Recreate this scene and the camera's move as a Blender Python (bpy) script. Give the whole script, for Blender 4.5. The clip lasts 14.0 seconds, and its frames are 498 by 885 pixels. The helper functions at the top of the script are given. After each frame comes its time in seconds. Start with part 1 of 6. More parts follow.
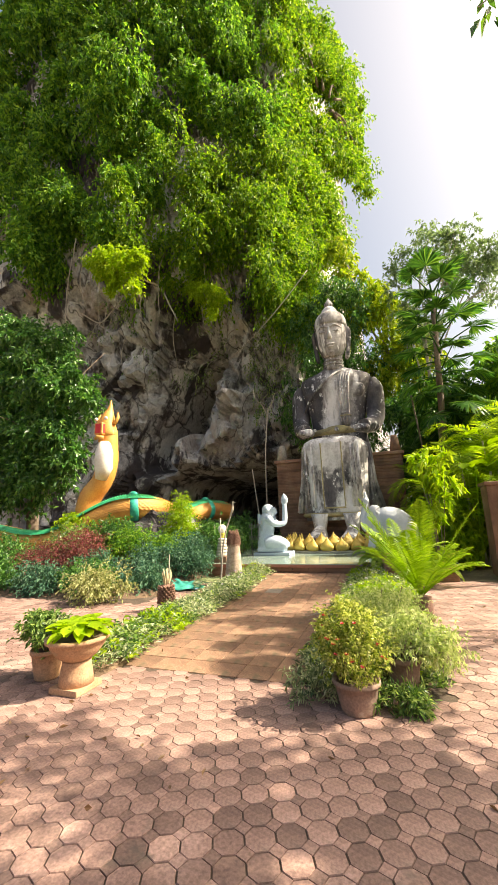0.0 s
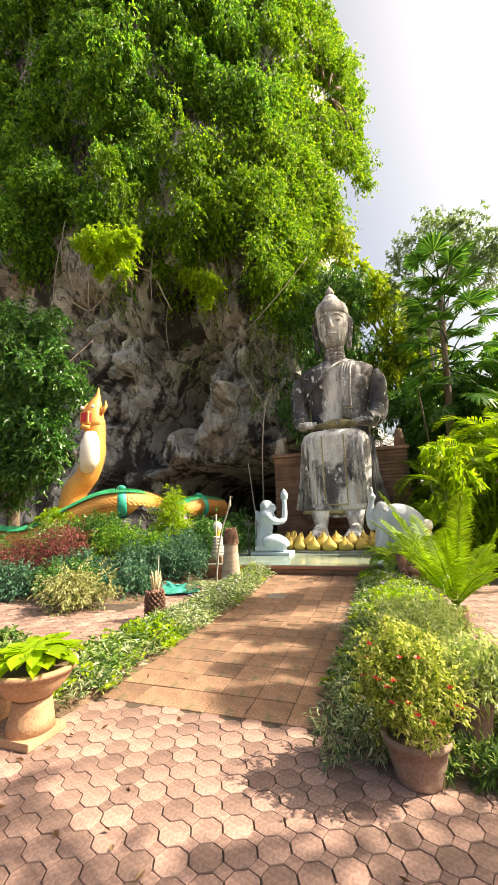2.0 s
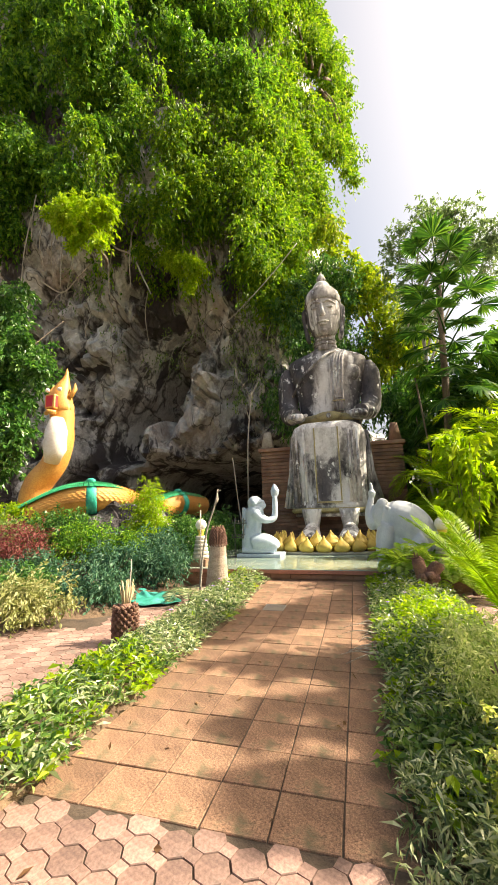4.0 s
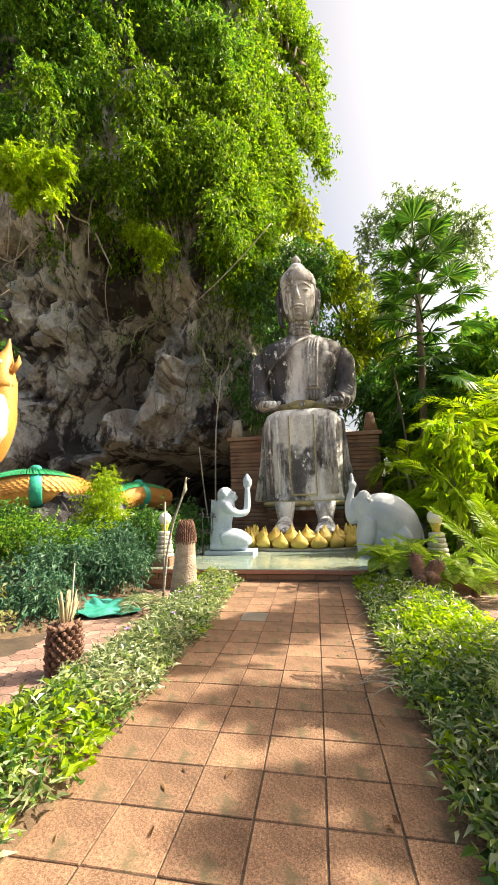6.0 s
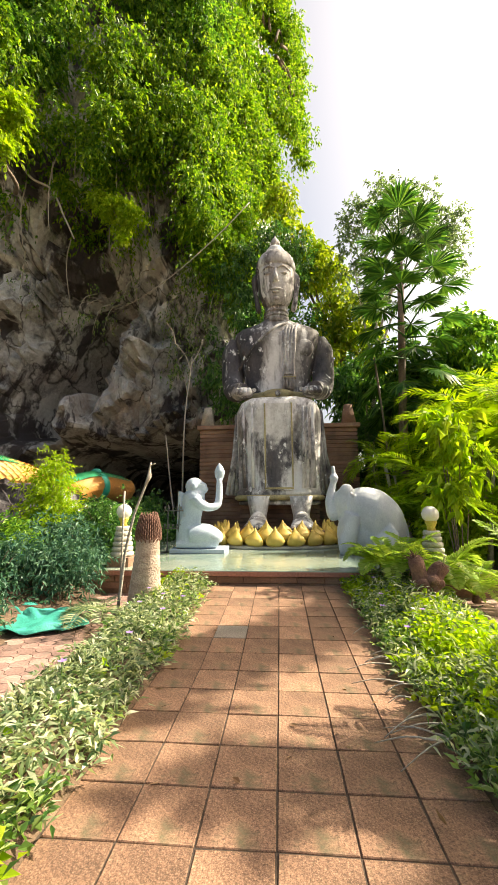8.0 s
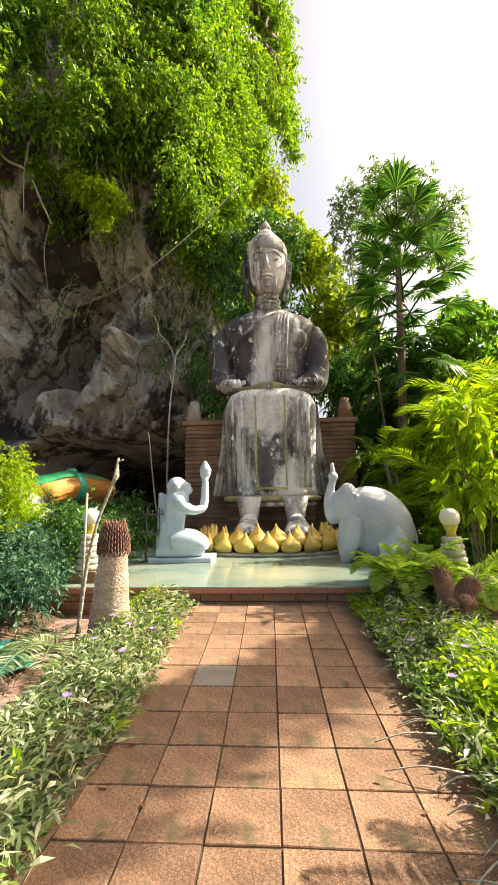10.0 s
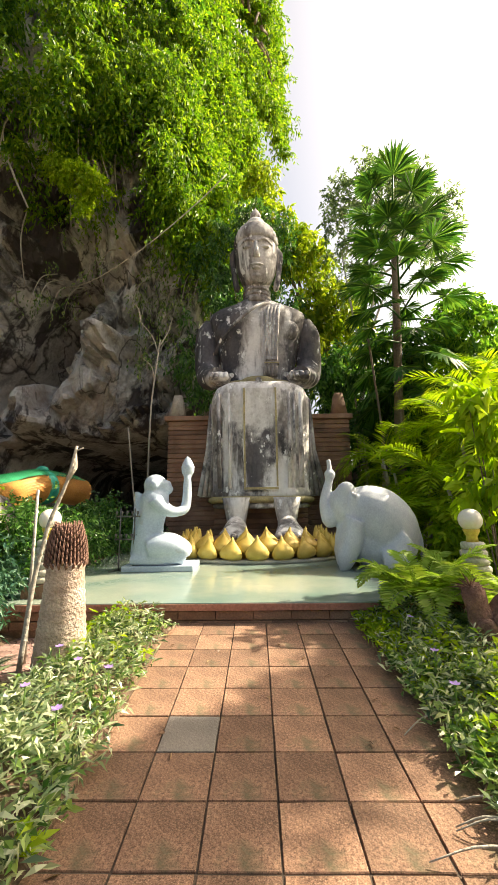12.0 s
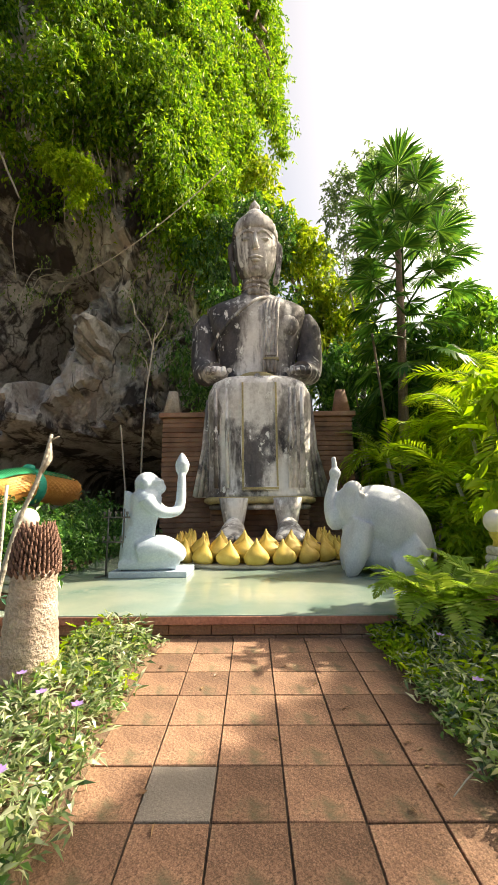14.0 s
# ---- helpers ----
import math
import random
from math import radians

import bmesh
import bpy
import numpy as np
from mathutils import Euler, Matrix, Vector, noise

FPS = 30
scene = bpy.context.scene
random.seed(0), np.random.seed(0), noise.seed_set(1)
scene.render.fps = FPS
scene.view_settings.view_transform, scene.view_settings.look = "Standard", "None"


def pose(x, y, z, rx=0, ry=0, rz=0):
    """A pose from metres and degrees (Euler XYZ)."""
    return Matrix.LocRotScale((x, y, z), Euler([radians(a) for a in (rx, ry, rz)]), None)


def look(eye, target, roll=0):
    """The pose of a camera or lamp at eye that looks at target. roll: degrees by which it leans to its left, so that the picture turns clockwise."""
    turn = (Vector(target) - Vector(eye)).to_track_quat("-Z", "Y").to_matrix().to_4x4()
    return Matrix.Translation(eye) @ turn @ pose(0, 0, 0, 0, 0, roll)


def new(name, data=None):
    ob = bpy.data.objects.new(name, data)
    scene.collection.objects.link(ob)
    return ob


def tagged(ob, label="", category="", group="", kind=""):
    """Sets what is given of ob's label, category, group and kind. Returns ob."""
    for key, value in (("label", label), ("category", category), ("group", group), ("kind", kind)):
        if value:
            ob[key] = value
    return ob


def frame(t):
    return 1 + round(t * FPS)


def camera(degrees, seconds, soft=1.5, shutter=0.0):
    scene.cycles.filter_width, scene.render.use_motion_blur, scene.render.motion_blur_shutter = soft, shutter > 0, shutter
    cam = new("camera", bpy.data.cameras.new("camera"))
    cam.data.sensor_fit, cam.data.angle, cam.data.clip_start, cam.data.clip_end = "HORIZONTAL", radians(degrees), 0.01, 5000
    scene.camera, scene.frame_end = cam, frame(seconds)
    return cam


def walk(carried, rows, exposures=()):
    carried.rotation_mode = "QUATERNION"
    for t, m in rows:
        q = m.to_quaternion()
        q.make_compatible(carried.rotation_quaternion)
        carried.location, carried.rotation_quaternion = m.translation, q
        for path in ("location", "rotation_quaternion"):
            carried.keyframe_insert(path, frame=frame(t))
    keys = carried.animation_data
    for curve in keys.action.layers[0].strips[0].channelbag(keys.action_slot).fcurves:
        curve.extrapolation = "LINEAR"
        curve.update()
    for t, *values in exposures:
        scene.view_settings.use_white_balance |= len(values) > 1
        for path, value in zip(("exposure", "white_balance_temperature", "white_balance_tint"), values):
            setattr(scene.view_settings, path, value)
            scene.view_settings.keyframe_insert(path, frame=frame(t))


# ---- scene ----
cam = camera(66.5, 14.0)
PATH = [
    (0, (1.754, -8.85, 1.387), (1.089, -7.005, 1.779), -2.1),
    (0.5, (1.636, -8.697, 1.391), (0.972, -6.851, 1.779), -1.9),
    (1, (1.526, -8.518, 1.382), (0.871, -6.669, 1.768), -1.9),
    (1.5, (1.436, -8.306, 1.367), (0.793, -6.452, 1.752), -1.7),
    (2, (1.326, -8.126, 1.354), (0.698, -6.266, 1.736), -1.7),
    (2.5, (1.161, -7.913, 1.332), (0.555, -6.046, 1.714), -1.6),
    (5, (0.512, -6.72, 1.299), (0.083, -4.8, 1.66), -1.3),
    (5.5, (0.395, -6.534, 1.312), (0.02, -4.6, 1.658), -1.3),
    (6, (0.321, -6.306, 1.272), (-0.009, -4.365, 1.62), -1.2),
    (6.5, (0.242, -6.079, 1.246), (-0.039, -4.13, 1.596), -0.8),
    (7, (0.129, -5.887, 1.232), (-0.105, -3.932, 1.58), -0.6),
    (7.5, (0.054, -5.686, 1.217), (-0.141, -3.724, 1.555), -0.5),
    (8, (0.033, -5.491, 1.234), (-0.123, -3.524, 1.558), -0.3),
    (10.5, (-0.057, -4.463, 1.276), (-0.143, -2.491, 1.599), -0.7),
    (11, (-0.117, -4.278, 1.196), (-0.171, -2.308, 1.54), -0.4),
    (11.5, (-0.103, -4.102, 1.228), (-0.144, -2.131, 1.565), -0.7),
    (12, (-0.071, -3.94, 1.242), (-0.107, -1.969, 1.58), -0.7),
    (12.5, (-0.087, -3.859, 1.239), (-0.117, -1.888, 1.574), -0.3),
    (13, (-0.114, -3.767, 1.249), (-0.138, -1.795, 1.585), -0.4),
    (13.5, (-0.142, -3.67, 1.229), (-0.158, -1.7, 1.572), -0.2),
    (14, (-0.124, -3.494, 1.217), (-0.141, -1.524, 1.567), -0.5),
]
EXPOSURE, KELVIN, TINT = 1.18, 7500, 8
walk(cam, [(t, look(eye, target, roll)) for t, eye, target, roll in PATH], [(0.0, EXPOSURE, KELVIN, TINT), (14.0, EXPOSURE, KELVIN, TINT)])

# ---- world and sun ----
SUN_AZ, SUN_EL = radians(72), radians(44)  # clockwise from +y; above the horizon
world = bpy.data.worlds.new("world")
scene.world = world
world.use_nodes = True
wn = world.node_tree
sky = wn.nodes.new("ShaderNodeTexSky")
sky.sky_type, sky.sun_disc = "NISHITA", False
sky.sun_elevation, sky.sun_rotation = SUN_EL, SUN_AZ
sky.air_density, sky.dust_density, sky.ozone_density = 1.0, 7.0, 1.0
wn.links.new(sky.outputs["Color"], wn.nodes["Background"].inputs["Color"])
wn.nodes["Background"].inputs["Strength"].default_value = 0.112
sun_data = bpy.data.lights.new("sun", "SUN")
sun_data.energy, sun_data.angle, sun_data.color = 5.0, radians(0.6), (1.0, 0.93, 0.8)
sun = new("sun", sun_data)
to_sun = Vector((math.sin(SUN_AZ) * math.cos(SUN_EL), math.cos(SUN_AZ) * math.cos(SUN_EL), math.sin(SUN_EL)))
sun.matrix_world = look(to_sun * 60, (0, 0, 0))


# ---- materials ----
def ramp(nt, fac, stops):
    n = nt.nodes.new("ShaderNodeValToRGB")
    while len(n.color_ramp.elements) < len(stops):
        n.color_ramp.elements.new(0.5)
    for e, (p, c) in zip(n.color_ramp.elements, stops):
        e.position, e.color = p, (*c, 1)
    nt.links.new(fac, n.inputs[0])
    return n.outputs[0]


def noise_tex(nt, scale, detail=6, stretch=(1, 1, 1), rough=0.55, coords="Object", distortion=0.0):
    tc, mp, n = (nt.nodes.new("ShaderNode" + k) for k in ("TexCoord", "Mapping", "TexNoise"))
    mp.inputs["Scale"].default_value = stretch
    nt.links.new(tc.outputs[coords], mp.inputs[0])
    nt.links.new(mp.outputs[0], n.inputs["Vector"])
    n.inputs["Scale"].default_value, n.inputs["Detail"].default_value, n.inputs["Roughness"].default_value = scale, detail, rough
    n.inputs["Distortion"].default_value = distortion
    return n.outputs[0]


def mixc(nt, fac, a, b, mode="MIX"):
    n = nt.nodes.new("ShaderNodeMix")
    n.data_type, n.blend_type = "RGBA", mode
    for sock, v in ((n.inputs[0], fac), (n.inputs[6], a), (n.inputs[7], b)):
        if isinstance(v, (int, float)):
            sock.default_value = v
        elif isinstance(v, tuple):
            sock.default_value = (*v, 1)
        else:
            nt.links.new(v, sock)
    return n.outputs[2]


def base(name, rough=0.7, metal=0.0):
    m = bpy.data.materials.new(name)
    m.use_nodes = True
    b = m.node_tree.nodes["Principled BSDF"]
    b.inputs["Roughness"].default_value, b.inputs["Metallic"].default_value = rough, metal
    return m, m.node_tree, b


def bump(nt, b, height, strength, distance):
    n = nt.nodes.new("ShaderNodeBump")
    n.inputs["Strength"].default_value, n.inputs["Distance"].default_value = strength, distance
    nt.links.new(height, n.inputs["Height"])
    nt.links.new(n.outputs[0], b.inputs["Normal"])


def surface(name, stops, scale=3.0, fine=40.0, rough=0.75, bmp=0.4, dist=0.02, stretch=(1, 1, 1), metal=0.0, vary=0.0, spots=None, spec=0.5, grain=0.45, specks=None):
    """Colour from a coarse noise, broken by a fine one; vary: from piece to piece; spots: (colour, threshold, scale) of stains."""
    m, nt, b = base(name, rough, metal)
    b.inputs["Specular IOR Level"].default_value = spec
    col = ramp(nt, noise_tex(nt, scale, 7, stretch), stops)
    f = noise_tex(nt, fine, 4)
    col = mixc(nt, grain, col, ramp(nt, f, [(0.3, (0.25, 0.25, 0.25)), (0.7, (0.8, 0.8, 0.8))]), "OVERLAY")
    if specks:
        dark, pale, sc = specks
        g = noise_tex(nt, sc, 5, rough=0.8)
        col = mixc(nt, ramp(nt, g, [(0.38, (0.8, 0.8, 0.8)), (0.49, (0, 0, 0))]), col, dark)
        col = mixc(nt, ramp(nt, g, [(0.54, (0, 0, 0)), (0.63, (0.7, 0.7, 0.7))]), col, pale)
    if spots:
        c, th, sc = spots
        col = mixc(nt, ramp(nt, noise_tex(nt, sc, 5), [(th, (0, 0, 0)), (th + 0.1, (1, 1, 1))]), col, c)
    if vary:
        oi = nt.nodes.new("ShaderNodeObjectInfo")
        gi = nt.nodes.new("ShaderNodeNewGeometry")
        add = nt.nodes.new("ShaderNodeMath")
        add.operation = "ADD"
        nt.links.new(oi.outputs["Random"], add.inputs[0])
        nt.links.new(gi.outputs["Random Per Island"], add.inputs[1])
        fr = nt.nodes.new("ShaderNodeMath")
        fr.operation = "FRACT"
        nt.links.new(add.outputs[0], fr.inputs[0])
        v = ramp(nt, fr.outputs[0], [(0, (0.5 - vary,) * 3), (1, (0.5 + vary,) * 3)])
        col = mixc(nt, 1.0, col, v, "OVERLAY")
    nt.links.new(col, b.inputs["Base Color"])
    if bmp:
        bump(nt, b, f, bmp, dist)
    return m


def leafy(name, dark, mid, light, trans=0.45, rough=0.45, spec=0.35):
    """Leaves: each island its own tone; part of the light comes through."""
    m, nt, b = base(name, rough)
    b.inputs["Specular IOR Level"].default_value = spec
    gi = nt.nodes.new("ShaderNodeNewGeometry")
    col = ramp(nt, gi.outputs["Random Per Island"], [(0.0, dark), (0.5, mid), (1.0, light)])
    col = mixc(nt, 0.5, col, ramp(nt, noise_tex(nt, 0.9, 3), [(0.3, (0.3, 0.3, 0.3)), (0.7, (0.75, 0.75, 0.75))]), "OVERLAY")
    nt.links.new(col, b.inputs["Base Color"])
    tr = nt.nodes.new("ShaderNodeBsdfTranslucent")
    warm = mixc(nt, 1.0, col, (1.0, 1.0, 0.55), "MULTIPLY")
    bright = mixc(nt, 1.0, warm, (0.35, 0.35, 0.1), "ADD") if trans > 0.6 else warm
    nt.links.new(bright, tr.inputs["Color"])
    mx = nt.nodes.new("ShaderNodeMixShader")
    mx.inputs[0].default_value = trans
    nt.links.new(b.outputs[0], mx.inputs[1])
    nt.links.new(tr.outputs[0], mx.inputs[2])
    nt.links.new(mx.outputs[0], nt.nodes["Material Output"].inputs["Surface"])
    return m


def statue_paint(name):
    """White lime paint over dark weathered cement: rain-blackened shoulders, streaks, bare patches."""
    m, nt, b = base(name, 0.75)
    grey = ramp(nt, noise_tex(nt, 1.1, 8, (1, 1, 0.4)), [(0.34, (0.26, 0.24, 0.235)), (0.48, (0.46, 0.44, 0.43)), (0.6, (0.78, 0.76, 0.75))])
    tc, sep = nt.nodes.new("ShaderNodeTexCoord"), nt.nodes.new("ShaderNodeSeparateXYZ")
    nt.links.new(tc.outputs["Object"], sep.inputs[0])

    def calc(op, p, q):
        n = nt.nodes.new("ShaderNodeMath")
        n.operation = op
        for s, v in zip(n.inputs, (p, q)):
            if isinstance(v, (int, float)):
                s.default_value = v
            else:
                nt.links.new(v, s)
        return n.outputs[0]

    side = calc("ABSOLUTE", calc("SUBTRACT", sep.outputs[0], 0.15), 0.0)
    high = calc("SMOOTH_MIN", calc("MAXIMUM", calc("SUBTRACT", sep.outputs[2], 4.4), 0.0), 1.0)
    worn = calc("ADD", calc("MULTIPLY", calc("MULTIPLY", calc("SUBTRACT", side, 0.55), 0.45), high), noise_tex(nt, 0.9, 8, (1, 1, 0.6), 0.65))
    big = ramp(nt, worn, [(0.5, (0, 0, 0)), (0.58, (1, 1, 1))])
    dark = ramp(nt, noise_tex(nt, 1.6, 9, (1, 1, 0.3), 0.65), [(0.4, (0.035, 0.034, 0.04)), (0.65, (0.13, 0.12, 0.13))])
    col = mixc(nt, big, grey, dark)
    soot = ramp(nt, noise_tex(nt, 1.5, 9, (1, 1, 0.28), 0.68, distortion=0.5), [(0.51, (0, 0, 0)), (0.6, (0.8, 0.8, 0.8))])
    col = mixc(nt, soot, col, (0.12, 0.105, 0.1))
    drips = ramp(nt, noise_tex(nt, 3.2, 6, (1, 1, 0.1), 0.6), [(0.58, (0, 0, 0)), (0.66, (0.7, 0.7, 0.7))])
    col = mixc(nt, drips, col, (0.09, 0.08, 0.08))
    lime = ramp(nt, noise_tex(nt, 1.7, 7, (1, 1, 0.12), 0.65), [(0.56, (0, 0, 0)), (0.63, (0.9, 0.9, 0.9))])
    col = mixc(nt, lime, col, (0.78, 0.77, 0.76))
    flakes = ramp(nt, noise_tex(nt, 4.5, 7, (1, 1, 0.6), 0.65), [(0.6, (0, 0, 0)), (0.64, (1, 1, 1))])
    col = mixc(nt, flakes, col, (0.8, 0.8, 0.79))
    pits = ramp(nt, noise_tex(nt, 11, 6, rough=0.7), [(0.3, (0.3, 0.3, 0.3)), (0.62, (0.72, 0.72, 0.72))])
    col = mixc(nt, 0.6, col, pits, "OVERLAY")
    nt.links.new(col, b.inputs["Base Color"])
    bump(nt, b, noise_tex(nt, 9, 8), 0.45, 0.03)
    return m


def rock_mat(name):
    """Pale limestone, cracked into blocks, with black water stains and brown patches."""
    m, nt, b = base(name, 0.85)
    col = ramp(nt, noise_tex(nt, 0.5, 10, (1, 1, 0.7), 0.62, distortion=0.5), [(0.32, (0.23, 0.225, 0.225)), (0.44, (0.5, 0.49, 0.49)), (0.58, (0.72, 0.71, 0.71)), (0.75, (0.82, 0.81, 0.8))])
    fine = ramp(nt, noise_tex(nt, 6, 8, rough=0.7), [(0.35, (0.22, 0.22, 0.22)), (0.65, (0.78, 0.78, 0.78))])
    col = mixc(nt, 0.6, col, fine, "OVERLAY")
    rust = ramp(nt, noise_tex(nt, 0.22, 7, (1, 1, 0.7), 0.65), [(0.54, (0, 0, 0)), (0.64, (0.6, 0.6, 0.6))])
    col = mixc(nt, rust, col, (0.3, 0.19, 0.13))
    streak = ramp(nt, noise_tex(nt, 0.3, 9, (1, 1, 0.45), 0.66, distortion=0.6), [(0.52, (0, 0, 0)), (0.57, (0.95, 0.95, 0.95))])
    col = mixc(nt, streak, col, (0.055, 0.045, 0.05))
    for rot, sc, wide in ((35, 0.4, 0.012), (-38, 0.5, 0.006)):
        tc, mp, n = (nt.nodes.new("ShaderNode" + k) for k in ("TexCoord", "Mapping", "TexNoise"))
        mp.inputs["Scale"].default_value, mp.inputs["Rotation"].default_value = (1, 0.4, 0.4), (0, radians(rot), 0)
        nt.links.new(tc.outputs["Object"], mp.inputs[0])
        nt.links.new(mp.outputs[0], n.inputs["Vector"])
        n.inputs["Scale"].default_value, n.inputs["Detail"].default_value = sc, 6
        crack = ramp(nt, n.outputs[0], [(0.5 - 2 * wide, (0, 0, 0)), (0.5, (0.9, 0.9, 0.9)), (0.5 + 2 * wide, (0, 0, 0))])
        col = mixc(nt, crack, col, (0.05, 0.042, 0.04))
    nt.links.new(col, b.inputs["Base Color"])
    bump(nt, b, noise_tex(nt, 1.8, 12, (1, 1, 0.8), 0.7), 1.0, 0.3)
    return m


PAVER = surface("paver_clay", [(0.3, (0.17, 0.104, 0.087)), (0.5, (0.28, 0.172, 0.143)), (0.72, (0.385, 0.25, 0.212))], 2.6, 55, 0.8, 0.5, 0.006, vary=0.17, spots=((0.15, 0.12, 0.1), 0.6, 3.1), grain=0.65)
MORTAR = surface("paver_joint", [(0.3, (0.045, 0.032, 0.024)), (0.7, (0.11, 0.078, 0.055))], 4, 60, 0.95)
TILE = surface("washed_gravel_tile", [(0.3, (0.14, 0.078, 0.049)), (0.5, (0.235, 0.13, 0.082)), (0.7, (0.33, 0.19, 0.122))], 3.6, 60, 0.9, 0.9, 0.006, vary=0.13, spots=((0.13, 0.105, 0.06), 0.57, 4.0), grain=0.75, specks=((0.045, 0.026, 0.017), (0.48, 0.31, 0.21), 150))
GREYTILE = surface("grey_gravel_tile", [(0.3, (0.15, 0.13, 0.11)), (0.7, (0.24, 0.21, 0.18))], 3.0, 70, 0.88, 0.7, 0.005, specks=((0.07, 0.06, 0.055), (0.42, 0.38, 0.34), 220))
SOIL = surface("soil", [(0.3, (0.07, 0.045, 0.03)), (0.7, (0.2, 0.13, 0.08))], 3, 35, 0.95, 0.8, 0.03)
EARTH = surface("open_ground", [(0.3, (0.12, 0.10, 0.06)), (0.7, (0.26, 0.2, 0.13))], 0.6, 12, 0.95, 0.6, 0.05)
ROCK = rock_mat("limestone")
PAINT = statue_paint("weathered_white_paint")
GILT = surface("faded_gold_trim", [(0.3, (0.22, 0.18, 0.09)), (0.7, (0.5, 0.42, 0.2))], 4, 40, 0.6)
BRICK = surface("brown_brick", [(0.3, (0.15, 0.08, 0.05)), (0.55, (0.25, 0.14, 0.09)), (0.75, (0.33, 0.22, 0.15))], 2.2, 50, 0.8, 0.5, 0.02, vary=0.12, spots=((0.1, 0.07, 0.05), 0.6, 1.4))
TERRAZZO = surface("pale_green_terrazzo", [(0.35, (0.15, 0.23, 0.2)), (0.65, (0.28, 0.32, 0.26))], 1.2, 160, 0.16, 0.05, 0.002, spots=((0.36, 0.36, 0.3), 0.64, 2.0))
REDEDGE = surface("red_painted_edge", [(0.3, (0.30, 0.12, 0.08)), (0.7, (0.42, 0.2, 0.14))], 3, 40, 0.7)
PALEBLUE = surface("pale_blue_white_paint", [(0.3, (0.36, 0.45, 0.55)), (0.7, (0.52, 0.6, 0.68))], 2.5, 40, 0.6, 0.15, 0.006, grain=0.25, spots=((0.36, 0.38, 0.4), 0.6, 3.0))
ELEGREY = surface("grey_white_paint", [(0.3, (0.4, 0.44, 0.5)), (0.7, (0.62, 0.65, 0.69))], 1.6, 40, 0.6, 0.15, 0.006, grain=0.25, spots=((0.2, 0.2, 0.21), 0.6, 1.7))
LOTUS = surface("yellow_petal_paint", [(0.3, (0.50, 0.33, 0.05)), (0.7, (0.66, 0.48, 0.12))], 5, 50, 0.6, 0.1, 0.006, grain=0.15, vary=0.08, spots=((0.42, 0.36, 0.24), 0.62, 5))
SCALE = surface("orange_scale_paint", [(0.3, (0.55, 0.24, 0.05)), (0.7, (0.72, 0.38, 0.10))], 2.0, 30, 0.5, 0.4, 0.02)
NAGAGREEN = surface("green_crest_paint", [(0.3, (0.01, 0.2, 0.08)), (0.7, (0.03, 0.36, 0.16))], 3, 40, 0.5, 0.2)
RIBBON = surface("emerald_cloth", [(0.3, (0.01, 0.28, 0.2)), (0.7, (0.03, 0.5, 0.36))], 5, 60, 0.5, 0.3)
NAGAWHITE = surface("belly_white_paint", [(0.3, (0.7, 0.62, 0.52)), (0.7, (0.85, 0.82, 0.78))], 3, 30, 0.55, 0.2)
RED = surface("red_mouth_paint", [(0.3, (0.5, 0.01, 0.02)), (0.7, (0.65, 0.03, 0.03))], 4, 30, 0.5, 0.1)
POT = surface("terracotta", [(0.3, (0.2, 0.13, 0.1)), (0.7, (0.33, 0.22, 0.17))], 4, 60, 0.85, 0.4, 0.008, spots=((0.5, 0.44, 0.36), 0.6, 6))
URN = surface("sand_terracotta", [(0.3, (0.36, 0.2, 0.11)), (0.7, (0.5, 0.31, 0.19))], 4, 60, 0.85, 0.4, 0.008, spots=((0.34, 0.24, 0.15), 0.62, 6))
BARK = surface("bark", [(0.3, (0.09, 0.065, 0.045)), (0.7, (0.26, 0.2, 0.15))], 3, 25, 0.9, 0.9, 0.05, stretch=(1, 1, 0.25))
PALEBARK = surface("pale_bark", [(0.3, (0.28, 0.25, 0.2)), (0.7, (0.5, 0.46, 0.4))], 3, 25, 0.9, 0.7, 0.03, stretch=(1, 1, 0.3))
STUMPBARK = surface("grey_palm_stem", [(0.3, (0.34, 0.24, 0.18)), (0.7, (0.62, 0.5, 0.42))], 4, 45, 0.9, 0.9, 0.03, stretch=(1, 1, 2.5))
FIBRE = surface("red_brown_fibre", [(0.3, (0.12, 0.06, 0.045)), (0.7, (0.32, 0.18, 0.13))], 8, 60, 0.95, 0.9, 0.03)
STRAW = surface("dry_straw_frond", [(0.3, (0.42, 0.33, 0.18)), (0.7, (0.65, 0.56, 0.36))], 8, 60, 0.9, 0.2)
POSTSTONE = surface("pale_post_stone", [(0.3, (0.42, 0.38, 0.3)), (0.7, (0.62, 0.58, 0.48))], 4, 50, 0.85, 0.5, 0.01)
GLOBE = surface("milk_glass", [(0.3, (0.78, 0.72, 0.6)), (0.7, (0.86, 0.82, 0.72))], 2, 30, 0.3, 0.0)
LAMPYELLOW = surface("yellow_lamp_collar", [(0.3, (0.55, 0.4, 0.05)), (0.7, (0.7, 0.55, 0.1))], 4, 40, 0.5, 0.1)
IRON = surface("dark_iron", [(0.3, (0.05, 0.05, 0.05)), (0.7, (0.2, 0.19, 0.18))], 6, 60, 0.55, 0.2, 0.004, metal=0.6)
NET = surface("green_shade_net", [(0.3, (0.02, 0.25, 0.2)), (0.7, (0.06, 0.45, 0.36))], 6, 80, 0.6, 0.4)
ROOFTILE = surface("pinkish_roof_tile", [(0.3, (0.4, 0.24, 0.2)), (0.7, (0.6, 0.42, 0.36))], 3, 40, 0.8, vary=0.12)
